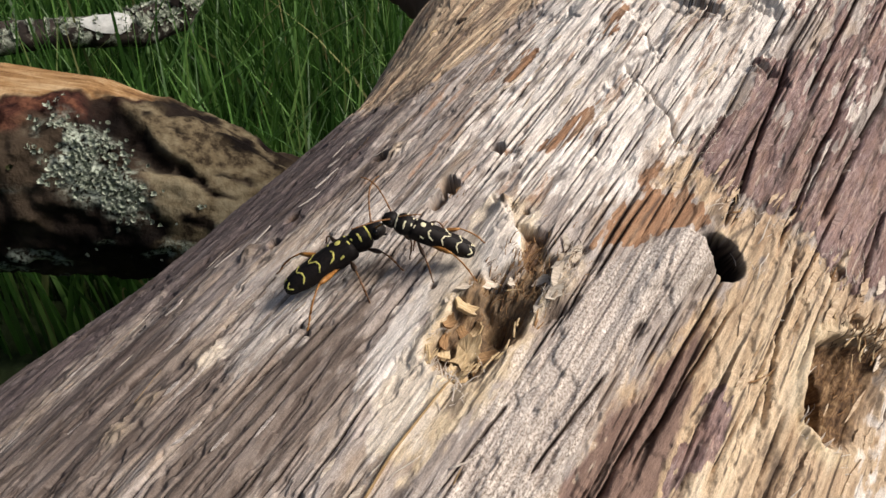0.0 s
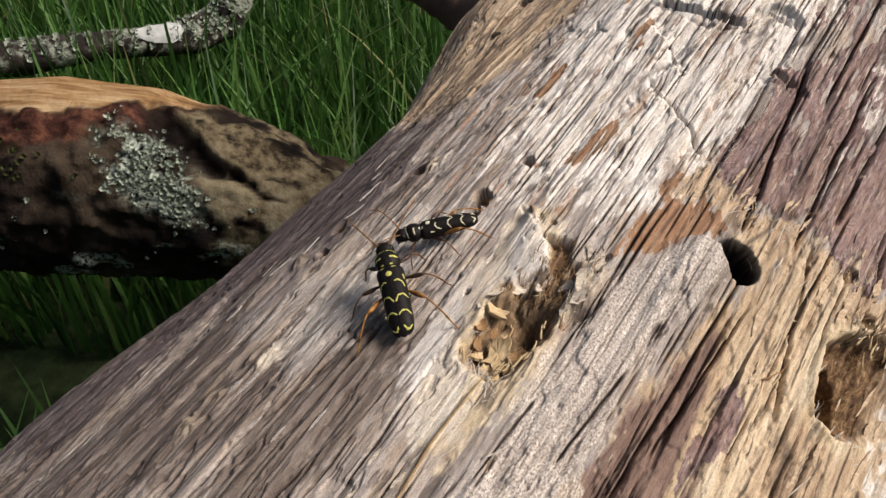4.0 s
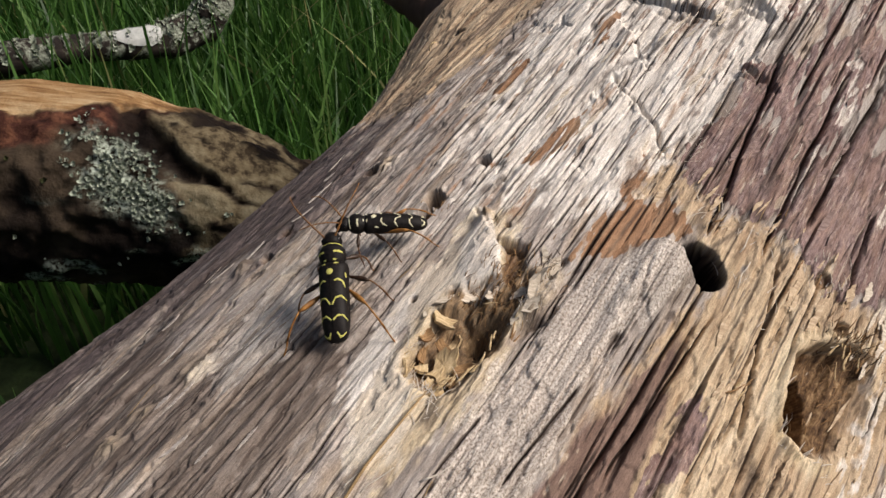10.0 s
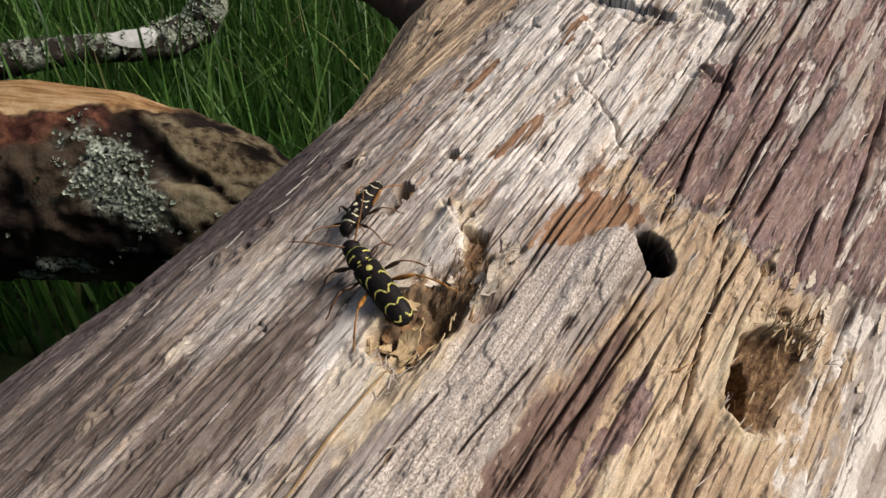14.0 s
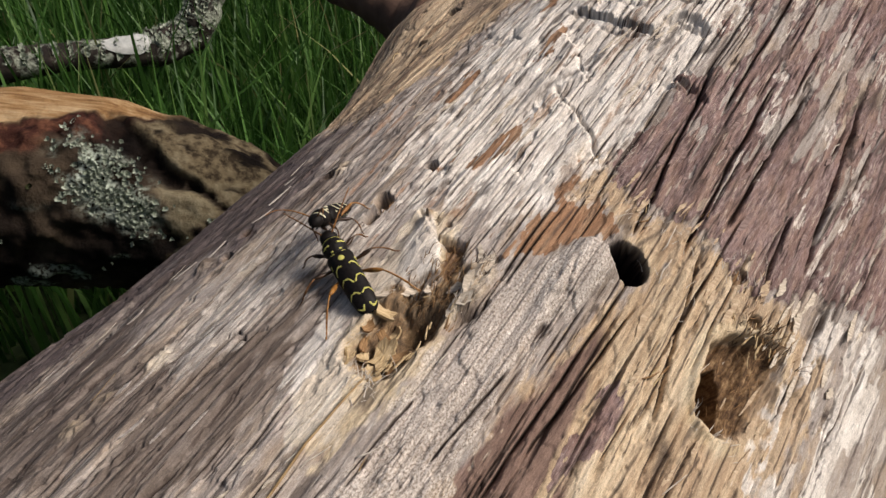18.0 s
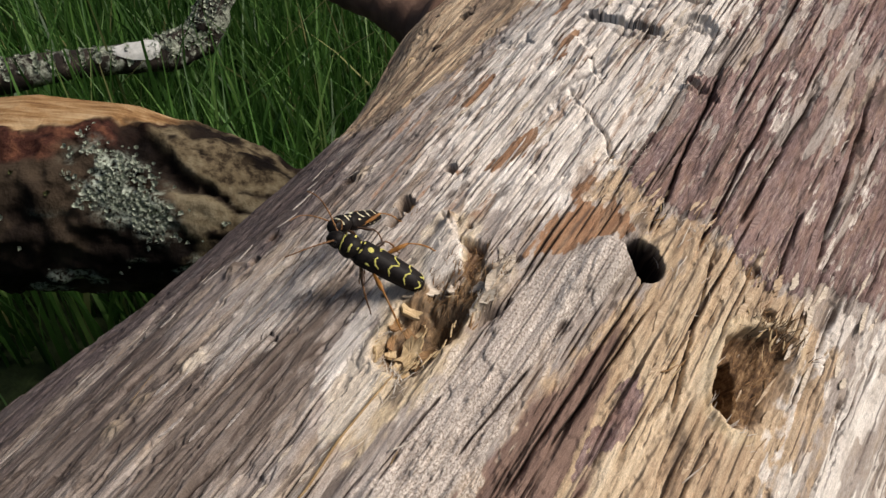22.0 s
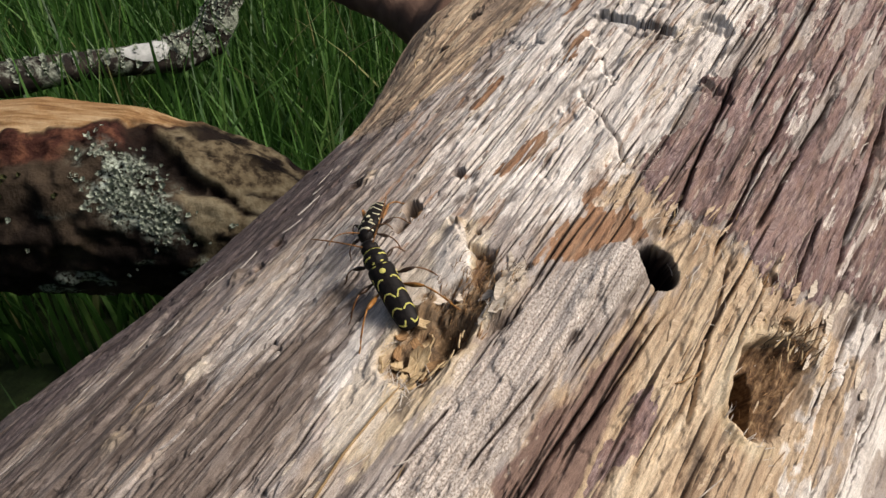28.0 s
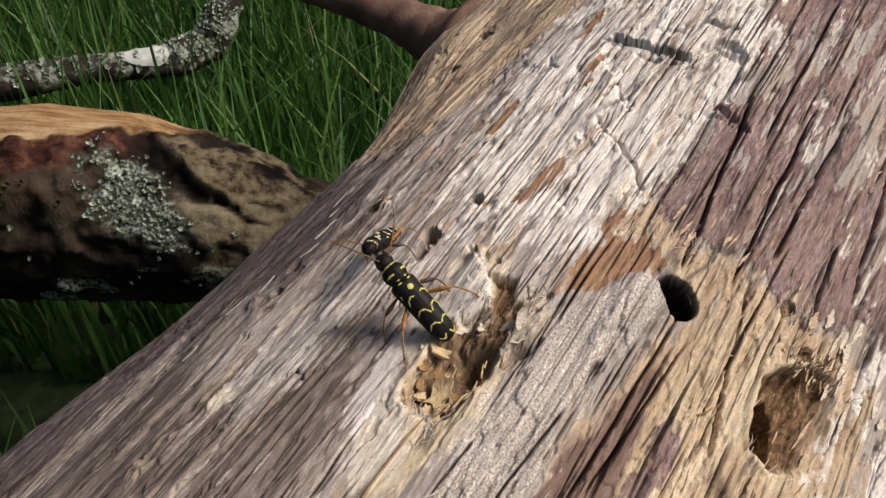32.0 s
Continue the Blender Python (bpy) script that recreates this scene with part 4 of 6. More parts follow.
def lichen_log():
    xs = np.linspace(-0.62, 0.015, 300)
    th = np.linspace(0, 2 * math.pi, 180, endpoint=False)
    X, T = np.meshgrid(xs, th, indexing="ij")
    Y0, Z0, R = log_axis(X)
    real_x, X = X, X - 0.014
    lump = fbm(X * 34, T * 2.6, 81, 6, 0.58) - 0.5
    furrow = fbm(X * 55, T * 3.5, 82, 5)
    up = np.sin(T)
    front = -np.cos(T)
    lean = T - math.pi / 2 + 0.9 * lump + 0.5 * (furrow - 0.5)
    top = T + 0.5 * lump + 0.35 * (furrow - 0.5)
    brim = np.interp(real_x, [-0.62, -0.30, -0.24, -0.196, -0.172, -0.158], [1.74, 1.76, 1.76, 1.58, 1.40, 1.1])
    cut = smooth(0.05, -0.05, top - brim) * smooth(0.35, 0.65, T) * smooth(-0.150, -0.172, real_x)
    tone = smooth(-0.03, 0.05, top - brim) * smooth(0.46, 0.30, top - brim) * smooth(-0.158, -0.178, real_x + 0.03 * lump)
    ridge = smooth(1.62, 1.42, T + 0.5 * lump) * smooth(-0.172, -0.15, real_x) * smooth(0.46, 0.54, fbm(X * 45, T * 2, 88, 3))
    edge = np.interp(T, [1.0, 1.4, 1.7, 2.0, 2.2, 2.4, 3.2], [-0.16, -0.163, -0.166, -0.156, -0.150, -0.150, -0.136])
    zone = smooth(-0.004, 0.004, real_x - edge + 0.035 * lump) * smooth(0.68, 0.60, furrow) * (1 - ridge)
    r = R * (1 + 0.14 * lump * (1 - cut)) + 0.012 * (fbm(X * 80, T * 6, 89, 4) - 0.5) * (1 - 0.8 * zone) * (1 - cut) - 0.004 * cut * (fbm(X * 12, T * 22, 90, 3) - 0.3)
    # dark splits in the smooth patch
    runs = (((-0.182, 1.62, 0.10), (-0.170, 1.84, 0.13), (-0.159, 2.01, 0.13), (-0.146, 2.17, 0.10), (-0.133, 2.22, 0.06), (-0.124, 2.27, 0.035), (-0.117, 2.41, 0.03), (-0.106, 2.38, 0.015)),
            ((-0.118, 2.11, 0.012), (-0.110, 2.08, 0.022), (-0.100, 2.10, 0.01)), ((-0.141, 1.72, 0.02), (-0.137, 1.78, 0.02)))
    wob = 0.10 * (fbm(X * 130, T * 5, 84, 3) - 0.5)
    for run in runs:
        for (x0, t0, w0), (x1, t1, w1) in zip(run, run[1:]):
            dx, dt = (x1 - x0) * 20, t1 - t0
            px, pt = (real_x - x0) * 20, T - t0 + wob
            u = np.clip((px * dx + pt * dt) / (dx * dx + dt * dt), 0, 1)
            d = np.sqrt((px - u * dx) ** 2 + (pt - u * dt) ** 2)
            wide = 1.5 * (w0 + (w1 - w0) * u)
            g = smooth(1.25, 0.55, d / wide)
            r = r - np.minimum(0.05 * wide, 0.005) * g
            zone, tone = zone * (1 - 0.97 * g), tone * (1 - 0.9 * g)
    P = np.stack([real_x, Y0 - R * 0 + r * np.cos(T), Z0 + r * np.sin(T)], -1)
    ns, nw = X.shape
    idx = np.arange(ns * nw).reshape(ns, nw)
    nxt = np.roll(idx, -1, axis=1)
    quads = np.stack([idx[:-1], idx[1:], nxt[1:], nxt[:-1]], -1).reshape(-1, 4)[:, ::-1]
    ob = mesh_ob("lichen_log", P.reshape(-1, 3), list(map(tuple, quads.tolist())) + [tuple(idx[-1]), tuple(idx[0][::-1])], OLD_BARK)
    spot = np.exp(-(((real_x + 0.176 - 0.03 * (T - 2.4)) / 0.022) ** 2 + ((T - 2.4) / 0.42) ** 2) ** 2) * smooth(0.42, 0.52, fbm(X * 90, T * 6, 86, 4))
    spot = np.clip(spot + 0.5 * smooth(0.64, 0.7, fbm(X * 40, T * 3.5, 87, 4)) * (1 - cut) * smooth(0.5, 0.2, up), 0, 1)
    layer = ob.data.color_attributes.new("mask_b", "FLOAT_COLOR", "POINT")
    data = np.ones((ns * nw, 4))
    data[:, 0] = spot.reshape(-1)
    layer.data.foreach_set("color", data.reshape(-1))
    layer = ob.data.color_attributes.new("mask_a", "FLOAT_COLOR", "POINT")
    data = np.ones((ns * nw, 4))
    for k, v in enumerate((zone, cut, tone)):
        data[:, k] = np.clip(v, 0, 1).reshape(-1)
    layer.data.foreach_set("color", data.reshape(-1))
    return tagged(ob, "old dark-barked log with grey lichen and a bare sandy broken top", "log")


LOG = lichen_log()


def log_skin(x, th, h=0.0):
    y, z, r = log_axis(np.array(x))
    return Vector((x, float(y) + (float(r) + h) * math.cos(th), float(z) + (float(r) + h) * math.sin(th)))


def lichen_tuft(name, place, normal, size, parent, mat, rnd, lobes=9):
    """A small rosette of curled lobes."""
    q = Vector(normal).to_track_quat("Z", "Y")
    verts, faces = [], []
    verts.append(Vector(place))
    for k in range(lobes):
        az = 2 * math.pi * (k + rnd.uniform(-0.4, 0.4)) / lobes
        ln = size * rnd.uniform(0.5, 1.0)
        wd = size * rnd.uniform(0.22, 0.4)
        rise = rnd.uniform(0.2, 0.9)
        base = len(verts)
        for j in range(1, 4):
            t = j / 3
            c = Vector((math.cos(az) * ln * t, math.sin(az) * ln * t, size * (0.1 + rise * t * t)))
            side = Vector((-math.sin(az), math.cos(az), 0)) * wd * (0.35 + 0.65 * math.sin(math.pi * min(1, t * 0.8 + 0.15)))
            for off in (-1, 0, 1):
                verts.append(Vector(place) + q @ (c + side * off + Vector((0, 0, 0.25 * wd * abs(off)))))
        faces += [(0, base, base + 1), (0, base + 1, base + 2)]
        for j in range(2):
            for i in range(2):
                a = base + 3 * j + i
                faces.append((a, a + 1, a + 4, a + 3))
    return mesh_ob(name, verts, faces, mat, parent)


def log_lichens():
    rnd = random.Random(12)
    n = 0
    while n < 330:
        x, th = rnd.gauss(-0.175, 0.0125), rnd.gauss(2.38, 0.21)
        if n > 305:
            x, th = rnd.uniform(-0.33, -0.1), rnd.uniform(2.5, 3.4)
        x += 0.035 * (th - 2.4)
        if not -0.45 < x < -0.06:
            continue
        if float(fbm(np.array([x * 110]), np.array([th * 6]), 93, 3)[0]) < 0.44:
            n += rnd.random() < 0.1
            continue
        p = log_skin(x, th, 0.001)
        nor = Vector((0, math.cos(th), math.sin(th)))
        lichen_tuft("lichen", p, nor + Vector([rnd.uniform(-0.4, 0.4) for _ in range(3)]), rnd.uniform(0.0009, 0.0024), LOG, LICHEN, rnd)
        n += 1
    for k in range(40):
        x, th = rnd.gauss(-0.262, 0.02), rnd.gauss(2.35, 0.14)
        lichen_tuft("moss_cushion", log_skin(x, th, 0.001), (0, math.cos(th), math.sin(th)), rnd.uniform(0.0012, 0.0026), LOG, MOSS, rnd, 12)


log_lichens()


# ---- the dead branch ----
def branch_bark():
    m = Nodes("branch_bark", 0.9)
    v = m.coords("Object", (1, 1, 1))
    n = m.noise(v, 110, 6, 0.62)
    where = m.noise(v, 55, 6, 0.68)
    speck = m.noise(v, 500, 4, 0.7)
    col = m.ramp(n, (0.28, (0.006, 0.004, 0.004)), (0.5, (0.02, 0.015, 0.012)), (0.72, (0.06, 0.046, 0.037)))
    lich = m.ramp(speck, (0.36, (0.09, 0.10, 0.075)), (0.5, (0.25, 0.28, 0.22)), (0.66, (0.46, 0.50, 0.42)))
    m.bump(m.math("ADD", n, m.math("MULTIPLY", speck, 0.3)), 0.5, 0.002)
    return m.done(m.mix(m.ramp(where, (0.53, 0.0), (0.6, 0.85)), col, lich))


BRANCH_BARK = branch_bark()


def dead_branch():
    knots = [(-0.62, 0.50, 0.345), (-0.50, 0.54, 0.335), (-0.40, 0.585, 0.326), (-0.29, 0.645, 0.318), (-0.25, 0.69, 0.315), (-0.232, 0.715, 0.345), (-0.222, 0.73, 0.40), (-0.215, 0.74, 0.47)]
    pts, rad = [], []
    for i in range(len(knots) - 1):
        for k in range(10):
            t = k / 10
            a, b = Vector(knots[i]), Vector(knots[i + 1])
            pts.append(a.lerp(b, t) + Vector([0.004 * noise.noise((i + t + c * 9, 0.3, 1)) for c in range(3)]))
            rad.append(0.0135 * (1 + 0.25 * noise.noise((i + t) * Vector((1.7, 0, 0)))) * (1.25 if 3.2 < i + t < 4.8 else 1) * (0.8 if i + t > 5 else 1))
    v, f = tube(pts, rad, 18, rough=0.16, seed=4)
    ob = tagged(mesh_ob("dead_branch", v, f, BRANCH_BARK), "dead crooked branch with grey and white lichen", "branch")
    rnd = random.Random(5)
    for k in range(620):
        i = rnd.randrange(12, 62)
        d = (pts[i + 1] - pts[i]).normalized()
        out = Vector((rnd.uniform(-1, 1), rnd.uniform(-1.0, 0.2), rnd.uniform(0.15, 1.2))) 
        out = (out - d * out.dot(d)).normalized()
        lichen_tuft("lichen", pts[i] + out * rad[i] * 0.95, out, rnd.uniform(0.0014, 0.0040), ob, LICHEN, rnd, 8)
    # flat white crust on the upper side
    verts, faces = [], []
    for i in range(28, 33):
        d = (pts[i + 1] - pts[i]).normalized()
        a = d.cross(Vector((0, 0, 1))).normalized()
        b = a.cross(d)
        half = 0.9 * math.sin(math.pi * (i - 27.5) / 5)
        for k in range(9):
            th = math.pi / 2 - 0.5 + half * (k / 4 - 1)
            verts.append(pts[i] + (a * math.cos(th) * 1 + b * math.sin(th)) * rad[i] * 1.09)
    for i in range(4):
        for k in range(8):
            j = i * 9 + k
            faces.append((j, j + 1, j + 10, j + 9))
    mesh_ob("lichen_crust", verts, faces, LICHEN_WHITE, ob, "smooth white crust of lichen")
    return ob


dead_branch()


# ---- broken limb on the trunk ----
LIMB = simple_noise("limb_wood", (0.06, 0.033, 0.024), (0.27, 0.17, 0.12), 90, 0.85, (1, 1, 0.3), mid=(0.135, 0.08, 0.058), depth=0.002)


def broken_limb():
    a = trunk_point(88, -88, -6)
    knots = [a, a + Vector((-0.010, 0.006, 0.002)), a + Vector((-0.022, 0.012, 0.006)), a + Vector((-0.040, 0.016, 0.012)), a + Vector((-0.064, 0.018, 0.018))]
    pts, rad = [], []
    for i in range(len(knots) - 1):
        for k in range(8):
            t = k / 8
            pts.append(Vector(knots[i]).lerp(Vector(knots[i + 1]), t))
            rad.append(np.interp(i + t, [0, 0.8, 2, 4], [0.016, 0.009, 0.0068, 0.005]) * (1 + 0.1 * noise.noise((3 * (i + t), 0, 0))))
    v, f = tube(pts, rad, 20, rough=0.1, seed=8)
    return mesh_ob("broken_limb", v, f, LIMB, TRUNK, "dark brown stub of a snapped-off limb")


broken_limb()


def lichen_stub():
    """A broken branch end behind the trunk, standing in the grass."""
    knots = [(0.055, 0.330, GROUND - 0.02), (0.030, 0.318, 0.26), (0.004, 0.302, 0.40), (-0.006, 0.296, 0.446)]
    pts, rad = [], []
    for i in range(3):
        for k in range(10):
            pts.append(Vector(knots[i]).lerp(Vector(knots[i + 1]), k / 10) + Vector([0.003 * noise.noise((i + k / 10 + 7 * c, 1.3, 0)) for c in range(3)]))
            rad.append(0.0125 - 0.001 * i)
    pts.append(Vector(knots[3]))
    rad.append(0.007)
    v, f = tube(pts, rad, 18, rough=0.2, seed=9)
    ob = tagged(mesh_ob("branch_stub", v, f, BRANCH_BARK), "dark snapped branch stub with pale lichen, standing in grass", "branch")
    rnd = random.Random(15)
    for k in range(70):
        i = rnd.randrange(18, 30)
        out = Vector((rnd.uniform(-1, 0.6), rnd.uniform(-1.0, 0.2), rnd.uniform(-0.2, 0.8))).normalized()
        lichen_tuft("lichen", pts[i] + out * rad[i], out, rnd.uniform(0.0012, 0.003), ob, LICHEN, rnd, 8)


lichen_stub()


def trunk_ends():
    """Sawn faces that close the trunk."""
    for s in (-1249, 504):
        rim = [trunk_point(s, w, -0.5) for w in np.linspace(-math.pi, math.pi, 64, endpoint=False) * RADIUS * 1000]
        mid = sum(rim, Vector()) / 64
        verts, faces = rim + [mid + (p - mid) * 0.5 for p in rim] + [mid], []
        for k in range(64):
            j = (k + 1) % 64
            faces += [(k, j, 64 + j, 64 + k), (64 + k, 64 + j, 128)]
        mesh_ob("sawn_end", verts, faces, LIMB, TRUNK)


trunk_ends()

# ---- loose wood in the pit, splinters, straw ----
CHIP = simple_noise("fresh_chip", (0.30, 0.20, 0.10), (0.68, 0.54, 0.34), 700, 0.8, (1, 6, 1), mid=(0.50, 0.37, 0.205), depth=0.0003)
CHIP_DARK = simple_noise("brown_chip", (0.14, 0.075, 0.03), (0.40, 0.25, 0.12), 700, 0.85, (1, 6, 1), mid=(0.26, 0.15, 0.07), depth=0.0003)
CHIP_BLACK = simple_noise("old_chip", (0.025, 0.014, 0.009), (0.16, 0.10, 0.06), 700, 0.85, (1, 6, 1), mid=(0.07, 0.042, 0.026), depth=0.0003)
STRAW = simple_noise("straw", (0.18, 0.115, 0.05), (0.42, 0.31, 0.165), 500, 0.75, mid=(0.29, 0.195, 0.095), depth=0.0002)

MM = 0.001
PALE_FIBRE = simple_noise("pale_fibre", (0.40, 0.35, 0.29), (0.70, 0.65, 0.57), 500, 0.85, mid=(0.55, 0.49, 0.42), depth=0.0002)


def wood_chip(size_x, size_y, thick, seed, mat, label):
    """A ragged flake: a notched outline with thickness and a slight curl."""
    rnd = random.Random(seed)
    n = 18
    ring = []
    for k in range(n):
        th = 2 * math.pi * k / n
        r = 1 + rnd.uniform(-0.32, 0.18)
        ring.append((size_x / 2 * r * math.copysign(abs(math.cos(th)) ** 0.7, math.cos(th)), size_y / 2 * r * math.copysign(abs(math.sin(th)) ** 0.7, math.sin(th))))
    curl = rnd.uniform(0.03, 0.10) / max(size_x, 1e-6)
    verts, faces = [], []
    for lift in (0, thick):
        for f in (1.0, 0.55):
            for x, y in ring:
                verts.append((x * f, y * f, lift + curl * (x * f) ** 2 * 12 + rnd.uniform(-0.1, 0.1) * thick))
        verts.append((0, 0, lift))
    m = 2 * n + 1
    for lay in (0, 1):
        o = lay * m
        for k in range(n):
            k2 = (k + 1) % n
            q = [(o + k, o + k2, o + n + k2, o + n + k), (o + n + k, o + n + k2, o + 2 * n)]
            faces += q if lay else [tuple(reversed(f)) for f in q]
    for k in range(n):
        k2 = (k + 1) % n
        faces.append((k, k2, m + k2, m + k))
    ob = mesh_ob("wood_chip", verts, faces, mat, smooth=False)
    return tagged(ob, label, "wood chip", group="wood chips in the pit")


def skin_pose(s, w, h, turn=0.0, rx=0.0, ry=0.0):
    """A pose on the trunk: x along the grain, z outward."""
    ax, ac, out = trunk_frame(s, w)
    m = Matrix((ax, -ac, out)).transposed().to_4x4()
    return Matrix.Translation(trunk_point(s, w, h)) @ m @ pose(0, 0, 0, rx, ry, turn)


def pit_chips():
    rnd = random.Random(21)
    big = wood_chip(0.0052, 0.0034, 0.0006, 3, CHIP, "pale ragged flake of fresh wood lying in the chewed pit")
    big.matrix_world = skin_pose(-27.2, 4.4, float(height_at(-27.2, 4.4)) + 1.3, 8, -8, -6)
    spots = [(-29.6, 2.2), (-24.6, 1.8), (-22.9, 3.0), (-27.8, 0.9), (-30.6, 4.6), (-28.8, 6.6), (-22.4, 0.8), (-25.6, 0.4), (-31.2, 6.4), (-26.6, 7.2)]
    for k, (s, w) in enumerate(spots):
        pale = k % 2 == 0
        c = wood_chip(rnd.uniform(0.0016, 0.0034), rnd.uniform(0.0011, 0.002), rnd.uniform(0.0003, 0.0006), 40 + k, CHIP if pale else CHIP_DARK,
                      "small pale crumb of gnawed wood in the pit" if pale else "small brown crumb of gnawed wood in the pit")
        c.matrix_world = skin_pose(s, w, float(height_at(s, w)) + rnd.uniform(0.35, 0.8), rnd.uniform(0, 180), rnd.uniform(-35, 35), rnd.uniform(-30, 30))


pit_chips()


BARK_FLAKE = simple_noise("bark_flake", (0.11, 0.07, 0.066), (0.36, 0.27, 0.24), 420, 0.85, (1, 5, 1), mid=(0.21, 0.145, 0.13), depth=0.0003)
TAN_FLAKE = simple_noise("tan_flake", (0.26, 0.18, 0.115), (0.66, 0.54, 0.39), 420, 0.85, (1, 5, 1), mid=(0.46, 0.345, 0.23), depth=0.0003)
GREY_FLAKE = simple_noise("grey_flake", (0.24, 0.20, 0.175), (0.60, 0.55, 0.51), 420, 0.85, (1, 5, 1), mid=(0.41, 0.365, 0.33), depth=0.0003)
RAW_FLAKE = simple_noise("raw_flake", (0.30, 0.24, 0.18), (0.76, 0.69, 0.59), 900, 0.85, (1, 4, 1), mid=(0.54, 0.465, 0.37), depth=0.0003)


def lifted_flake(name, s, w, long, wide, thick, turn, lift, roll, mat, seed):
    """A thin sliver of wood lifted at one end: pointed, ragged outline, some thickness, a slight bow."""
    rnd = random.Random(seed)
    n = 9
    rails = ([], [])
    for i in range(n):
        u = i / (n - 1)
        half = wide / 2 * max(0.06, math.sin(math.pi * (0.02 + 0.97 * u)) ** 0.9)
        for side, rail in ((-1, rails[0]), (1, rails[1])):
            rail.append((long * (u - 0.2), side * half * rnd.uniform(0.45, 1.2) + 0.15 * wide * math.sin(3 * u + seed), lift * long * u * u))
    verts, faces = [], []
    for drop in (0.0, -thick):
        for rail in rails:
            verts += [(x, y, z + drop) for x, y, z in rail]
    for i in range(n - 1):
        a, b, c, d = i, n + i, 2 * n + i, 3 * n + i
        faces += [(a, a + 1, b + 1, b), (c, d, d + 1, c + 1), (a, c, c + 1, a + 1), (b, b + 1, d + 1, d)]
    faces += [(0, n, 3 * n, 2 * n), (n - 1, 3 * n - 1, 4 * n - 1, 2 * n - 1)]
    m = skin_pose(s, w, float(height_at(s, w)) + 0.12, turn, roll)
    return mesh_ob(name, [m @ (Vector(v) * MM) for v in verts], faces, mat, TRUNK, smooth=False)


def flakes():
    rnd = random.Random(77)
    for s, w, long, wide, turn, lift, roll in ((-7.6, 8.8, 3.4, 1.7, 10, 0.25, 20), (-10.4, 7.4, 3.0, 1.5, -25, 0.4, -10), (-13.2, 8.8, 3.8, 1.6, 15, 0.3, 25), (-15.4, 9.3, 3.0, 1.8, -10, 0.35, 10),
                                               (-17.4, 8.8, 3.2, 1.3, 5, 0.3, -20), (-6.6, 6.9, 2.6, 1.2, 40, 0.4, 0), (-13.8, 6.4, 2.8, 1.4, -30, 0.5, 30), (-16.4, 1.6, 3.0, 1.6, 150, 0.4, 0),
                                               (-18.6, -0.8, 3.2, 1.5, 170, 0.3, 10), (-15.0, 3.2, 2.6, 1.3, 200, 0.5, -15), (-21.6, -1.6, 2.8, 1.2, 185, 0.35, 0)):
        lifted_flake("torn_flap", s, w, long, wide, 0.25, turn, lift, roll, RAW_FLAKE, int(100 + 10 * s))
    zones = ((46, (20, 95), (-28, 10), RAW_FLAKE, 5.5, 0.8), (26, (-70, 10), (-48, -9), GREY_FLAKE, 5.0, 0.6), (34, (-40, 18), (28, 58), TAN_FLAKE, 5.0, 0.8), (34, (22, 92), (16, 52), BARK_FLAKE, 6.0, 0.9),
             (22, (15, 23), (14, 46), TAN_FLAKE, 3.4, 0.7), (16, (8, 30), (46, 64), RAW_FLAKE, 5.0, 1.2), (10, (-60, -36), (0, 20), RAW_FLAKE, 5.0, 0.6))
    for z, (count, along, across, mat, long, wide) in enumerate(zones):
        for k in range(count):
            s, w = rnd.uniform(*along), rnd.uniform(*across)
            lifted_flake("splinter", s, w, long * rnd.uniform(0.5, 1.4), wide * rnd.uniform(0.45, 1.3), rnd.uniform(0.12, 0.26), rnd.gauss(-3, 4) + rnd.choice((0, 180)), rnd.uniform(0.0, 0.07), rnd.uniform(-8, 8), mat, 1000 * z + k)


def splinter(s, w, h, length, thick, turn, lift, mat, seed, name="splinter"):
    rnd = random.Random(seed)
    pts = []
    for k in range(5):
        t = k / 4
        pts.append((length * (t - 0.3), 0.12 * length * math.sin(2.2 * t + seed) * rnd.uniform(0.4, 1), lift * length * t * t))
    v, f = tube(pts, [thick * (1 - 0.75 * abs(k / 4 - 0.25)) for k in range(5)], 5, 0.6, seed=seed, rough=0.4)
    m = skin_pose(s, w, h, turn)
    return mesh_ob(name, [m @ Vector(p) for p in v], f, mat, TRUNK)


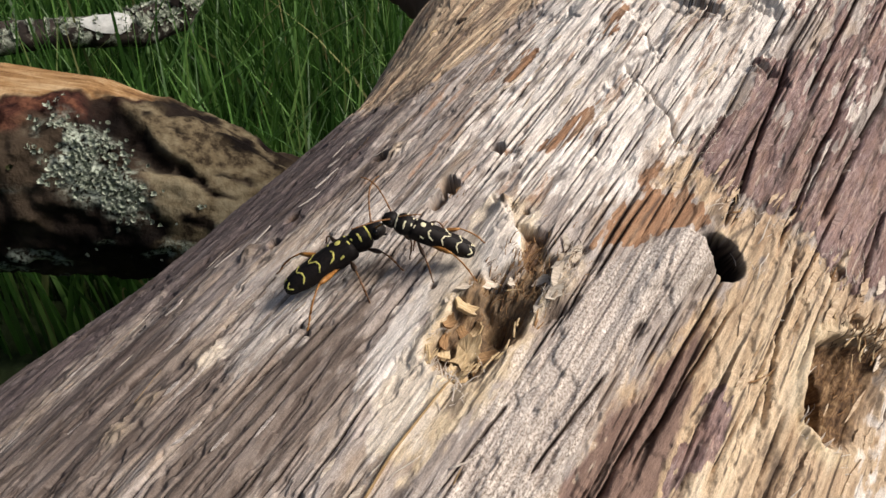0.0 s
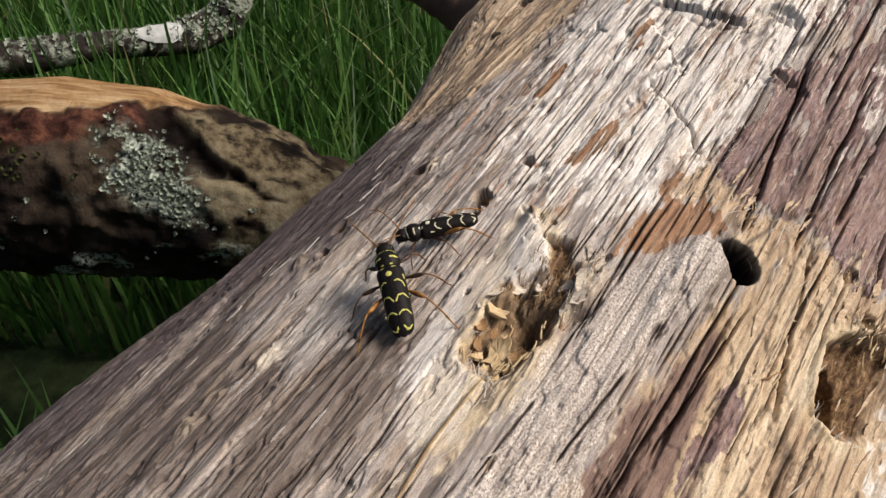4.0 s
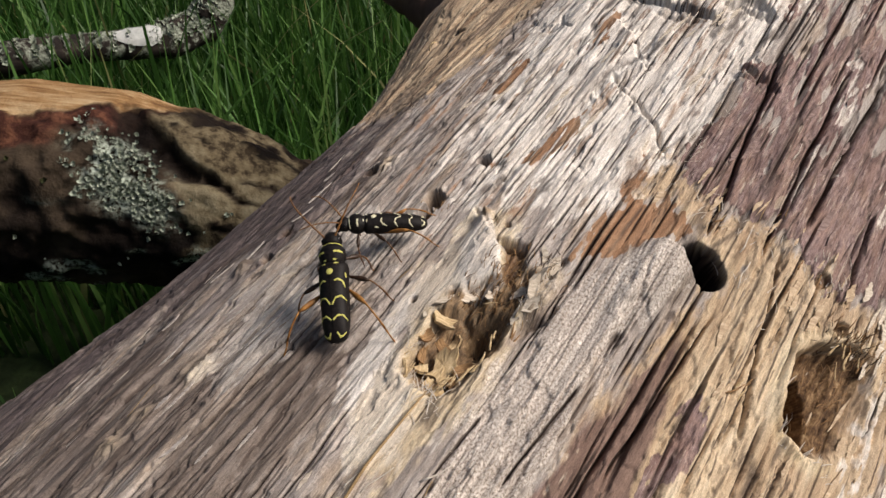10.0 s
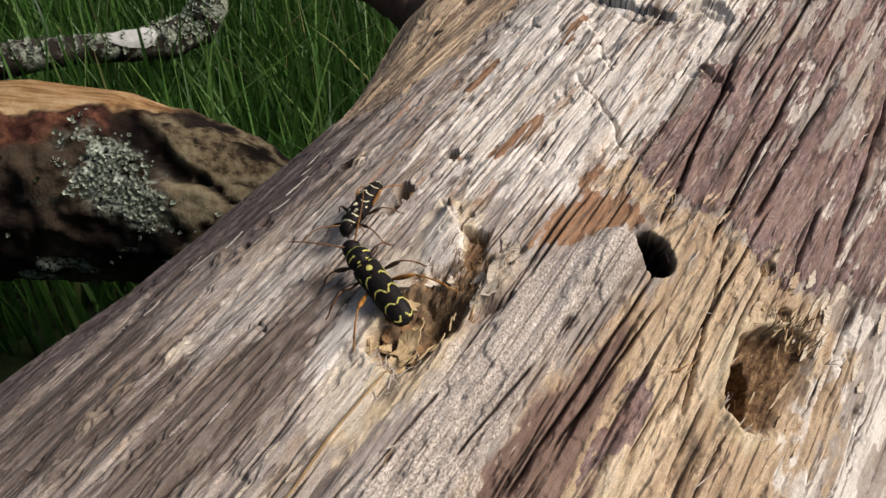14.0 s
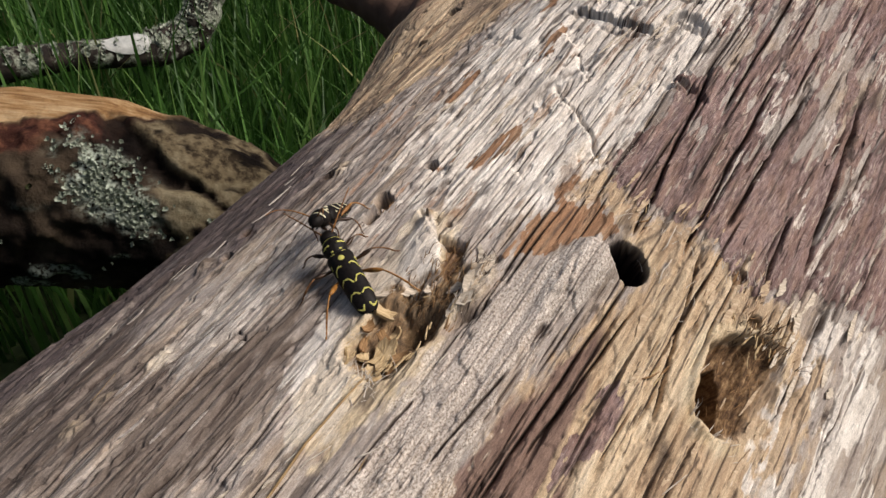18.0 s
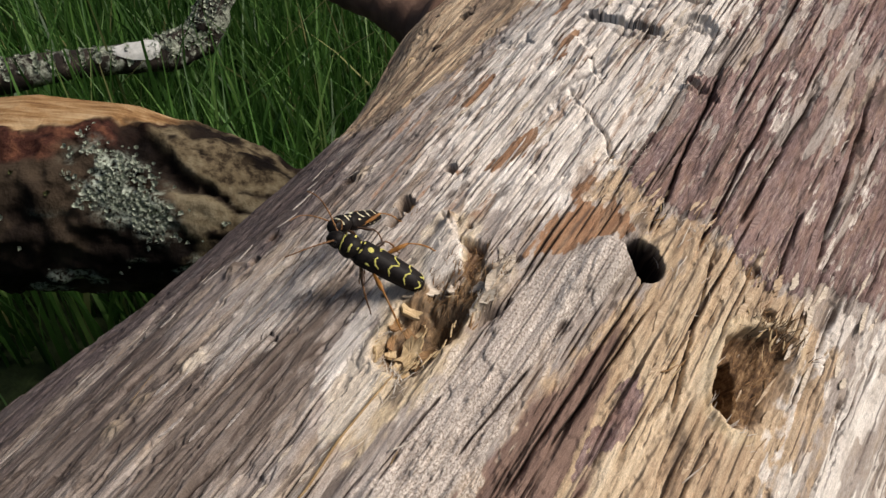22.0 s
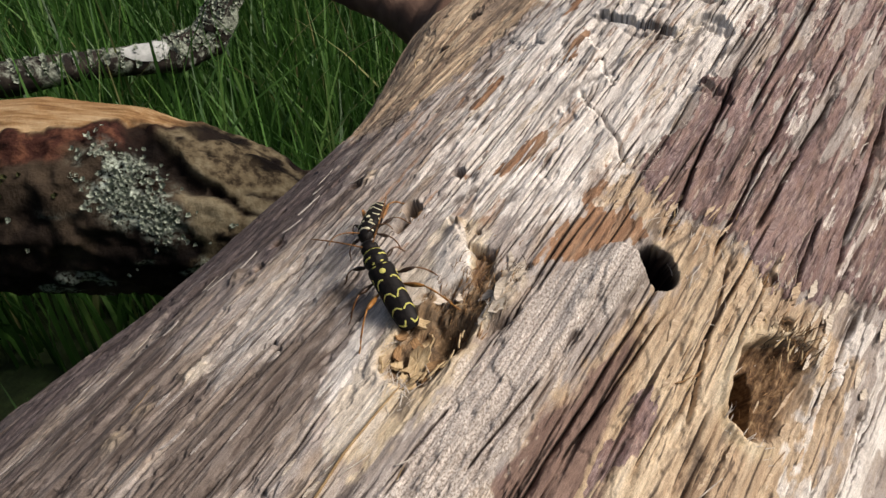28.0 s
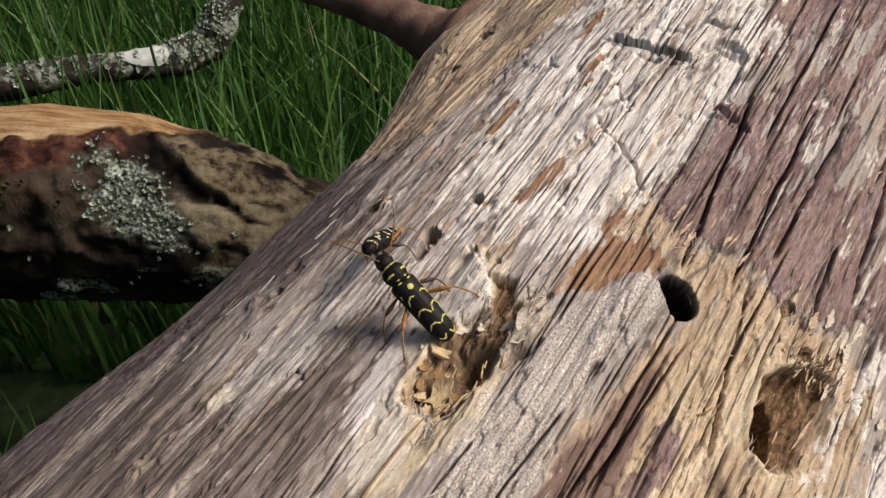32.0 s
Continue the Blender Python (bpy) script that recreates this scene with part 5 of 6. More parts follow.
def splinters():
    rnd = random.Random(33)
    n = 0
    for k in range(44):                      # frayed wood over and round the pit
        s, w = rnd.uniform(-20, -6), rnd.uniform(-3, 10.5)
        splinter(s, w, rnd.uniform(-1.4, 0.1), rnd.uniform(0.0012, 0.003), rnd.uniform(0.00006, 0.00016), rnd.gauss(0, 40), rnd.uniform(0.0, 0.5),
                 (CHIP_DARK, CHIP_DARK, CHIP_DARK, STRAW)[k % 4], 300 + k)
    for k in range(26):                      # rim of the pit
        a = rnd.uniform(0, 2 * math.pi)
        splinter(-24.5 + 7.6 * math.cos(a), 3.4 + 5.2 * math.sin(a), 0.0, rnd.uniform(0.0012, 0.003), rnd.uniform(0.0001, 0.00022), rnd.gauss(0, 25), rnd.uniform(0, 0.3), CHIP, 400 + k)
    for k in range(30):                      # old hole and broken edges of the bark
        s, w = rnd.choice([(9.5, 47), (10.5, 49.5), (18, 38), (20, 30), (17, 22), (-6, 36)])
        splinter(s + rnd.gauss(0, 1.6), w + rnd.gauss(0, 1.8), rnd.uniform(-1.0, 0.3), rnd.uniform(0.0015, 0.003), rnd.uniform(0.00008, 0.0002), rnd.gauss(0, 25), rnd.uniform(0, 0.25),
                 (CHIP, CHIP_DARK)[k % 2], 500 + k)
    for k in range(60):                      # raised fibres all over
        s, w = rnd.uniform(-70, 80), rnd.uniform(-52, 52)
        splinter(s, w, 0.25, rnd.uniform(0.002, 0.006), rnd.uniform(0.00006, 0.00016), rnd.gauss(0, 7), rnd.uniform(0.0, 0.08), STRAW if k % 3 == 0 else PALE_FIBRE, 600 + k)


splinters()
flakes()


def fibre_fringe():
    """Fine curled fibres on the torn edges: (s, w, spread along, spread round, number, length in mm, how far they stand up)."""
    spots = {"brown": [(-13, 4.0, 3.0, 2.2, 110, 1.7, 0.6), (-18, 3.6, 2.2, 2.6, 90, 1.6, 0.6), (-8, 3.2, 1.8, 1.6, 40, 1.4, 0.3), (11.4, 48.4, 1.0, 2.6, 60, 2.0, 0.7), (3.0, 49.5, 3.6, 1.8, 60, 1.8, 0.4), (-4.2, -14.6, 1.2, 1.0, 20, 1.2, 0.6)],
             "dark": [(-16.5, 5.4, 2.6, 1.8, 60, 1.5, 0.6), (-7.4, 7.8, 1.4, 1.0, 34, 1.4, 0.7), (11.0, 49.6, 1.2, 2.2, 46, 2.2, 0.7), (9.5, 44.6, 1.2, 1.4, 16, 1.6, 0.6), (17.6, 43.0, 1.5, 1.0, 16, 1.2, 0.4), (21.0, -42.5, 1.4, 1.6, 18, 1.3, 0.5)],
             "pale": [(-29.5, -0.6, 2.0, 0.8, 36, 1.6, 0.4), (-32.6, 3.2, 1.0, 2.2, 40, 1.9, 0.3), (-13.5, 8.6, 2.2, 0.8, 46, 1.5, 0.6), (-9.0, 8.4, 1.6, 1.4, 34, 1.4, 0.6), (-5.4, 44.8, 1.6, 0.5, 14, 2.0, 0.8), (-8.2, 49, 0.7, 2.0, 22, 1.6, 0.4),
                      (16.6, 23, 2.2, 3.6, 46, 1.8, 0.2), (18.4, 38, 1.6, 4.0, 46, 1.8, 0.2), (27, 14, 5, 1.0, 30, 2.2, 0.15), (-34.5, 6.2, 2.2, 1.8, 40, 2.6, 0.15), (10, 36, 6, 5, 40, 2.0, 0.12)]}
    for tone, mat in (("brown", CHIP_DARK), ("dark", CHIP_BLACK), ("pale", PALE_FIBRE)):
        rnd = random.Random(len(tone) * 31)
        verts, faces = [], []
        for s0, w0, ds, dw, count, long, up in spots[tone]:
            for k in range(count):
                s, w = rnd.gauss(s0, ds), rnd.gauss(w0, dw)
                m = skin_pose(s, w, float(height_at(s, w)) - 0.15, rnd.gauss(0, 35))
                ln, stand, bend = long * MM * rnd.uniform(0.5, 1.3), up * rnd.uniform(0.1, 1.2), rnd.uniform(-0.5, 0.5)
                pts = [m @ Vector((ln * (u - 0.15) * (1 - 0.3 * stand * u), ln * bend * u * u, ln * stand * math.sin(1.7 * u))) for u in (0, 0.3, 0.65, 1.0)]
                r = rnd.uniform(0.05, 0.11) * MM
                v, f = tube(pts, [r, r * 0.9, r * 0.6, r * 0.2], 4, 0.6, False)
                faces += [tuple(len(verts) + i for i in q) for q in f]
                verts += v
        tagged(mesh_ob("fibre_fringe", verts, faces, mat, TRUNK, tone + " frayed wood fibres", False), kind="stuff")


fibre_fringe()


def straw():
    pts = [trunk_point(s, w + 0.35 * math.sin(s / 3), h) - trunk_point(-38, 6, 0.6) for s, w, h in [(-60, 7.0, 0.6), (-52, 6.6, 0.9), (-44.4, 6.1, 0.7), (-37.6, 5.8, 0.9), (-32.5, 5.4, 0.6)]]
    v, f = tube(pts, [0.00016, 0.00019, 0.0002, 0.00017, 0.00009], 8)
    ob = mesh_ob("straw", v, f, STRAW)
    ob.location = trunk_point(-38, 6, 0.6)
    tagged(ob, "thin brown straw lying along the wood grain", "straw")
    pts = [Vector((0.0022 * math.cos(a), 0.0012 * math.sin(a), 0.0006 + 0.0006 * math.sin(2 * a))) for a in np.linspace(0.3, 4.6, 14)]
    v, f = tube(pts, [0.0001] * 14, 6)
    hair = mesh_ob("plant_fibre", v, f, CHIP)
    hair.matrix_world = skin_pose(50, -62, 0.9, 20)
    tagged(hair, "pale curled plant fibre caught on the wood", "fibre")


straw()


# ---- the two beetles ----
def beetle_black():
    m = Nodes("black_chitin", 0.5)
    v = m.coords("Object", (1, 1, 1))
    n = m.noise(v, 2600, 3, 0.6)
    m.bump(n, 0.35, 0.00006)
    m.bsdf.inputs["Specular IOR Level"].default_value = 0.14
    return m.done(m.ramp(n, (0.3, (0.004, 0.0035, 0.0035)), (0.7, (0.015, 0.012, 0.011))), m.ramp(n, (0.3, 0.45), (0.7, 0.65)))


BLACK = beetle_black()
YELLOW = simple_noise("yellow_hair_band", (0.42, 0.385, 0.075), (0.64, 0.61, 0.18), 2500, 0.8, depth=0.00005, bump=0.3)
CREAM = simple_noise("cream_hair_band", (0.58, 0.53, 0.32), (0.80, 0.76, 0.56), 2500, 0.8, depth=0.00005, bump=0.3)
ORANGE_LEG = simple_noise("orange_leg", (0.15, 0.06, 0.014), (0.42, 0.21, 0.055), 900, 0.42, mid=(0.27, 0.12, 0.028), depth=0.00005)
BROWN_LEG = simple_noise("brown_leg", (0.05, 0.022, 0.01), (0.26, 0.125, 0.04), 900, 0.45, mid=(0.13, 0.058, 0.02), depth=0.00005)
DARK_LEG = simple_noise("dark_leg", (0.012, 0.007, 0.004), (0.07, 0.035, 0.018), 900, 0.4, depth=0.00005)
FEELER = simple_noise("brown_feeler", (0.06, 0.025, 0.01), (0.26, 0.12, 0.035), 500, 0.5, depth=0.00005)
EYE_MAT = simple_noise("dark_eye", (0.004, 0.004, 0.004), (0.012, 0.01, 0.01), 900, 0.2, depth=0.00002)



def wing_width(y):
    return float(np.interp(y, [-7.5, -7.2, -6.6, -5, -2, 1, 2.6, 3.2, 3.5], [0.65, 1.19, 1.64, 1.94, 2.03, 2.08, 2.2, 2.06, 1.4]))


def wing_top(y):
    return float(np.interp(y, [-7.5, -7.0, -5.5, -2, 1, 2.8, 3.5], [0.4, 0.9, 1.5, 1.85, 1.9, 1.75, 1.2]))


def wing_point(y, phi, lift=0.0):
    """On the wing cases: y along the body, phi from the seam outward (radians); millimetres."""
    return Vector(((wing_width(y) + lift) * math.sin(phi), y, -0.15 + (wing_top(y) + lift) * math.cos(phi) ** 0.8 if math.cos(phi) > 0 else -0.15 + (wing_top(y) + lift) * -abs(math.cos(phi)) ** 0.8))


def neck_width(y):
    return float(np.interp(y, [3.0, 3.4, 4.4, 5.2, 5.9, 6.2], [1.15, 1.5, 1.88, 1.78, 1.35, 0.9]))


def neck_point(y, phi, lift=0.0):
    r = neck_width(y) + lift
    return Vector((r * math.sin(phi), y, 0.05 + 0.92 * r * math.cos(phi)))


def sheet(rows, k):
    """Verts (scaled) and faces of a grid of points."""
    verts = [p * (k * MM) for r in rows for p in r]
    n = len(rows[0])
    return verts, [(i * n + j, i * n + j + 1, (i + 1) * n + j + 1, (i + 1) * n + j) for i in range(len(rows) - 1) for j in range(n - 1)]


def band(name, fn, path, half, k, parent, mat, label=""):
    """A raised strip of hairs on a surface fn(y, phi) along a path of (y, phi)."""
    dense = []
    for i in range(len(path) - 1):
        for j in range(6):
            t = j / 6
            dense.append(tuple(a + (b - a) * t for a, b in zip(path[i], path[i + 1])))
    dense.append(path[-1])
    rows = []
    n = len(dense)
    for i, (y, phi) in enumerate(dense):
        hw = half * (0.45 + 0.55 * math.sin(math.pi * (i + 0.6) / (n + 0.2)) ** 0.5) * (1 + 0.25 * math.sin(7.3 * i))
        a, b = dense[max(i - 1, 0)], dense[min(i + 1, n - 1)]
        dy, dp = b[0] - a[0], (b[1] - a[1]) * 1.7
        ln = math.hypot(dy, dp) or 1
        ny, npz = -dp / ln, dy / ln / 1.7
        rows.append([fn(y + ny * hw * o, phi + npz * hw * o, 0.05 if abs(o) < 1 else 0.0) for o in (-1, -0.4, 0.4, 1)])
    v, f = sheet(rows, k)
    return mesh_ob(name, v, f, mat, parent, label)


def leg_mesh(parent, hip, reach, knee_up, thick, upper, lower, k):
    """A leg along local x from hip to foot: upper leg, with shin and foot as its pieces."""
    knee = Vector((0.42 * reach, 0, knee_up))
    ankle = Vector((0.80 * reach, 0, 0.10 * reach))
    foot = Vector((reach, 0, 0.0))
    pts = [Vector((0, 0, 0)).lerp(knee, t) for t in (0, 0.12, 0.35, 0.6, 0.82, 1.0)]
    v, f = tube([p * k * MM for p in pts], [r * thick * k * MM for r in (0.55, 0.6, 0.9, 1.35, 1.15, 0.55)], 10)
    leg = mesh_ob("leg", v, f, upper, parent)
    leg.location = Vector(hip) * k * MM
    pts = [knee.lerp(ankle, t) + Vector((0, 0, 0.25 * math.sin(math.pi * t))) for t in (0, 0.25, 0.5, 0.75, 1)]
    v, f = tube([p * k * MM for p in pts], [r * thick * k * MM for r in (0.42, 0.42, 0.45, 0.5, 0.55)], 8)
    mesh_ob("shin", v, f, lower, leg)
    pts = [ankle.lerp(foot, t) + Vector((0, 0, -0.18 * math.sin(math.pi * t))) for t in (0, 0.12, 0.3, 0.36, 0.55, 0.61, 0.85, 0.9, 1)]
    v, f = tube([p * k * MM for p in pts], [r * thick * k * MM for r in (0.3, 0.5, 0.42, 0.22, 0.5, 0.25, 0.5, 0.2, 0.12)], 8)
    mesh_ob("foot", v, f, lower, leg)
    return leg


def antenna_mesh(parent, side, length, k, seed):
    rnd = random.Random(seed)
    pts, rad = [Vector((0, 0, 0))], [0.16]
    n = 11
    for i in range(n):
        t = (i + 1) / n
        end = Vector((side * 0.30 * length * math.sin(1.5 * t), length * (0.85 * t - 0.12 * t * t), 0.16 * length * math.sin(2.6 * t)))
        a = pts[-1]
        pts += [a.lerp(end, 0.12), a.lerp(end, 0.85), end]
        r = 0.155 * (1 - 0.45 * t)
        rad += [0.75 * r, 1.15 * r, 0.7 * r]
    v, f = tube([p * k * MM for p in pts], [r * k * MM for r in rad], 7)
    ob = mesh_ob("antenna", v, f, FEELER, parent)
    ob.location = Vector((side * 0.42, 6.75, 0.55)) * k * MM
    return ob


def beetle(name, k, mark, slim, stance, label):
    """A longhorn beetle 15 k millimetres long: y ahead, z up, origin amid the body."""
    root = tagged(new(name), label, "beetle", group="grappling beetles")
    ys = np.concatenate([np.linspace(-7.5, -6.4, 7), np.linspace(-6.0, 2.4, 14), np.linspace(2.6, 3.5, 6)])
    for side in (-1, 1):
        rows = [[wing_point(y, side * phi, 0.0) for phi in np.linspace(0.015, 1.75, 12)] for y in ys]
        v, f = sheet(rows, k)
        v = [Vector((p.x * slim, p.y, p.z)) for p in v]
        wing = mesh_ob("wing_case", v, f if side < 0 else [tuple(reversed(q)) for q in f], BLACK, root, "black wing case with yellow marks")
        s = side

        def wing_skin(y, phi, lift=0.0):
            p = wing_point(y, phi, lift)
            return Vector((p.x * slim, p.y, p.z))

        band("yellow_band", wing_skin, [(-2.9, s * 0.06), (-2.0, s * 0.35), (-1.75, s * 0.75), (-2.3, s * 1.25)], 0.115, k, wing, mark)
        band("yellow_band", wing_skin, [(-4.9, s * 0.06), (-4.35, s * 0.4), (-4.3, s * 0.8), (-4.9, s * 1.3)], 0.115, k, wing, mark)
        band("yellow_band", wing_skin, [(-6.4, s * 0.25), (-6.95, s * 0.55), (-6.9, s * 0.9), (-6.4, s * 1.2)], 0.14, k, wing, mark)
        band("yellow_spot", wing_skin, [(0.35, s * 0.3), (0.6, s * 0.55), (0.25, s * 0.95), (-0.5, s * 1.15)], 0.12, k, wing, mark)
        band("yellow_spot", wing_skin, [(2.95, s * 0.28), (3.0, s * 0.62)], 0.12, k, wing, mark)
        band("yellow_spot", wing_skin, [(1.6, s * 1.2), (0.9, s * 1.3)], 0.13, k, wing, mark)
    # one round spot across the seam, as a cap
    rows = [[wing_point(1.75 + 0.45 * r * math.sin(a), 0.22 * r * math.cos(a), 0.07 - 0.07 * r ** 4) for a in np.linspace(0, 2 * math.pi, 17)] for r in (0.02, 0.4, 0.8, 1.0)]
    v, f = sheet(rows, k)
    mesh_ob("yellow_spot", v, f, mark, root)
    pts = [Vector((0, y, z)) for y, z in ((-7.35, -0.2), (-6.8, -0.35), (-5, -0.5), (-2, -0.6), (1, -0.65), (2.9, -0.6), (3.4, -0.4))]
    v, f = tube([p * k * MM for p in pts], [r * k * MM for r in (0.42, 1.0 * slim, 1.5 * slim, 1.72 * slim, 1.77 * slim, 1.66 * slim, 1.1)], 18, 0.78)
    belly = mesh_ob("abdomen", v, f, BLACK, root)
    for y in (-6.0, -4.3, -2.6, -0.9):
        rr = float(np.interp(y, [-6.8, -5, -2, 1], [1.0, 1.5, 1.72, 1.77])) * slim + 0.03
        for side in (-1, 1):
            rows = [[Vector((side * rr * math.cos(a), y + o, -0.5 - 0.72 * rr * math.sin(a))) for o in (-0.2, 0.2)] for a in np.linspace(-0.1, 0.9, 8)]
            v, f = sheet(rows, k)
            mesh_ob("belly_band", v, f, mark, belly)
    # neck shield
    rows = [[neck_point(y, phi) for phi in np.linspace(0, 2 * math.pi, 25)] for y in np.linspace(3.0, 6.2, 14)]
    v, f = sheet(rows, k)
    shield = mesh_ob("neck_shield", v, f, BLACK, root)
    band("yellow_band", neck_point, [(5.75, -1.5), (5.95, -0.7), (6.0, 0), (5.95, 0.7), (5.75, 1.5)], 0.13, k, shield, mark)
    for side in (-1, 1):
        band("yellow_band", neck_point, [(4.55, side * 0.35), (4.6, side * 0.7), (4.5, side * 1.1)], 0.16, k, shield, mark)
        band("yellow_spot", neck_point, [(3.5, side * 0.3), (3.5, side * 0.6)], 0.1, k, shield, mark)
    # head with eyes and jaws
    pts = [Vector((0, y, z)) for y, z in ((5.9, 0.1), (6.3, 0.05), (6.8, -0.05), (7.2, -0.35), (7.45, -0.8), (7.5, -1.2))]
    v, f = tube([p * k * MM for p in pts], [r * k * MM for r in (1.0, 1.3, 1.4, 1.25, 0.95, 0.5)], 16, 0.95)
    head = mesh_ob("head", v, f, BLACK, root)
    rows = [[Vector((0.62 * t, 7.28 - 0.12 * t * t + 0.07, -0.15 + o)) for o in (-0.1, 0.1)] for t in np.linspace(-1, 1, 9)]
    v, f = sheet(rows, k)
    mesh_ob("face_band", v, f, mark, head)
    for side in (-1, 1):
        bm = bmesh.new()
        bmesh.ops.create_uvsphere(bm, u_segments=12, v_segments=8, radius=1.0, matrix=Matrix.LocRotScale(Vector((side * 1.02, 6.75, 0.2)) * k * MM, None, Vector((0.36, 0.5, 0.62)) * k * MM))
        me = bpy.data.meshes.new("eye")
        bm.to_mesh(me)
        bm.free()
        me.materials.append(EYE_MAT)
        me.polygons.foreach_set("use_smooth", [True] * len(me.polygons))
        new("eye", me).parent = head
        v, f = tube([Vector((side * a, b, c)) * k * MM for a, b, c in ((0.35, 7.4, -1.0), (0.5, 7.8, -1.25), (0.25, 8.05, -1.45))], [0.2 * k * MM, 0.15 * k * MM, 0.03 * k * MM], 8)
        mesh_ob("jaw", v, f, BLACK, head)
    legs = []
    for side in (-1, 1):
        for hip, reach, up, thick, hi, lo, ahead in (((side * 1.0, 4.4, -0.9), 6.2, 1.3, 0.27, DARK_LEG, BROWN_LEG, stance[0]),
                                                     ((side * 1.4 * slim, 1.9, -0.9), 7.4, 1.7, 0.27, DARK_LEG, BROWN_LEG, stance[1]),
                                                     ((side * 1.4 * slim, 0.2, -0.95), 10.2, 2.2, 0.29, ORANGE_LEG, ORANGE_LEG, stance[2])):
            legs.append((leg_mesh(root, hip, reach, up, thick, hi, lo, k), Vector(hip) * k * MM, reach * k * MM, side, ahead))
    feelers = [(antenna_mesh(root, side, 10.5, k, 5 + side), side) for side in (-1, 1)]
    return root, legs, feelers


BEETLE_A = beetle("longhorn_beetle", 1.05, YELLOW, 0.92, (0.7, -0.3, -1.2), "black longhorn beetle with bright yellow bands grappling on the trunk")
BEETLE_B = beetle("longhorn_beetle", 0.86, CREAM, 0.86, (0.4, -0.7, -3.2), "smaller black longhorn beetle with cream bands and orange legs, reared up")

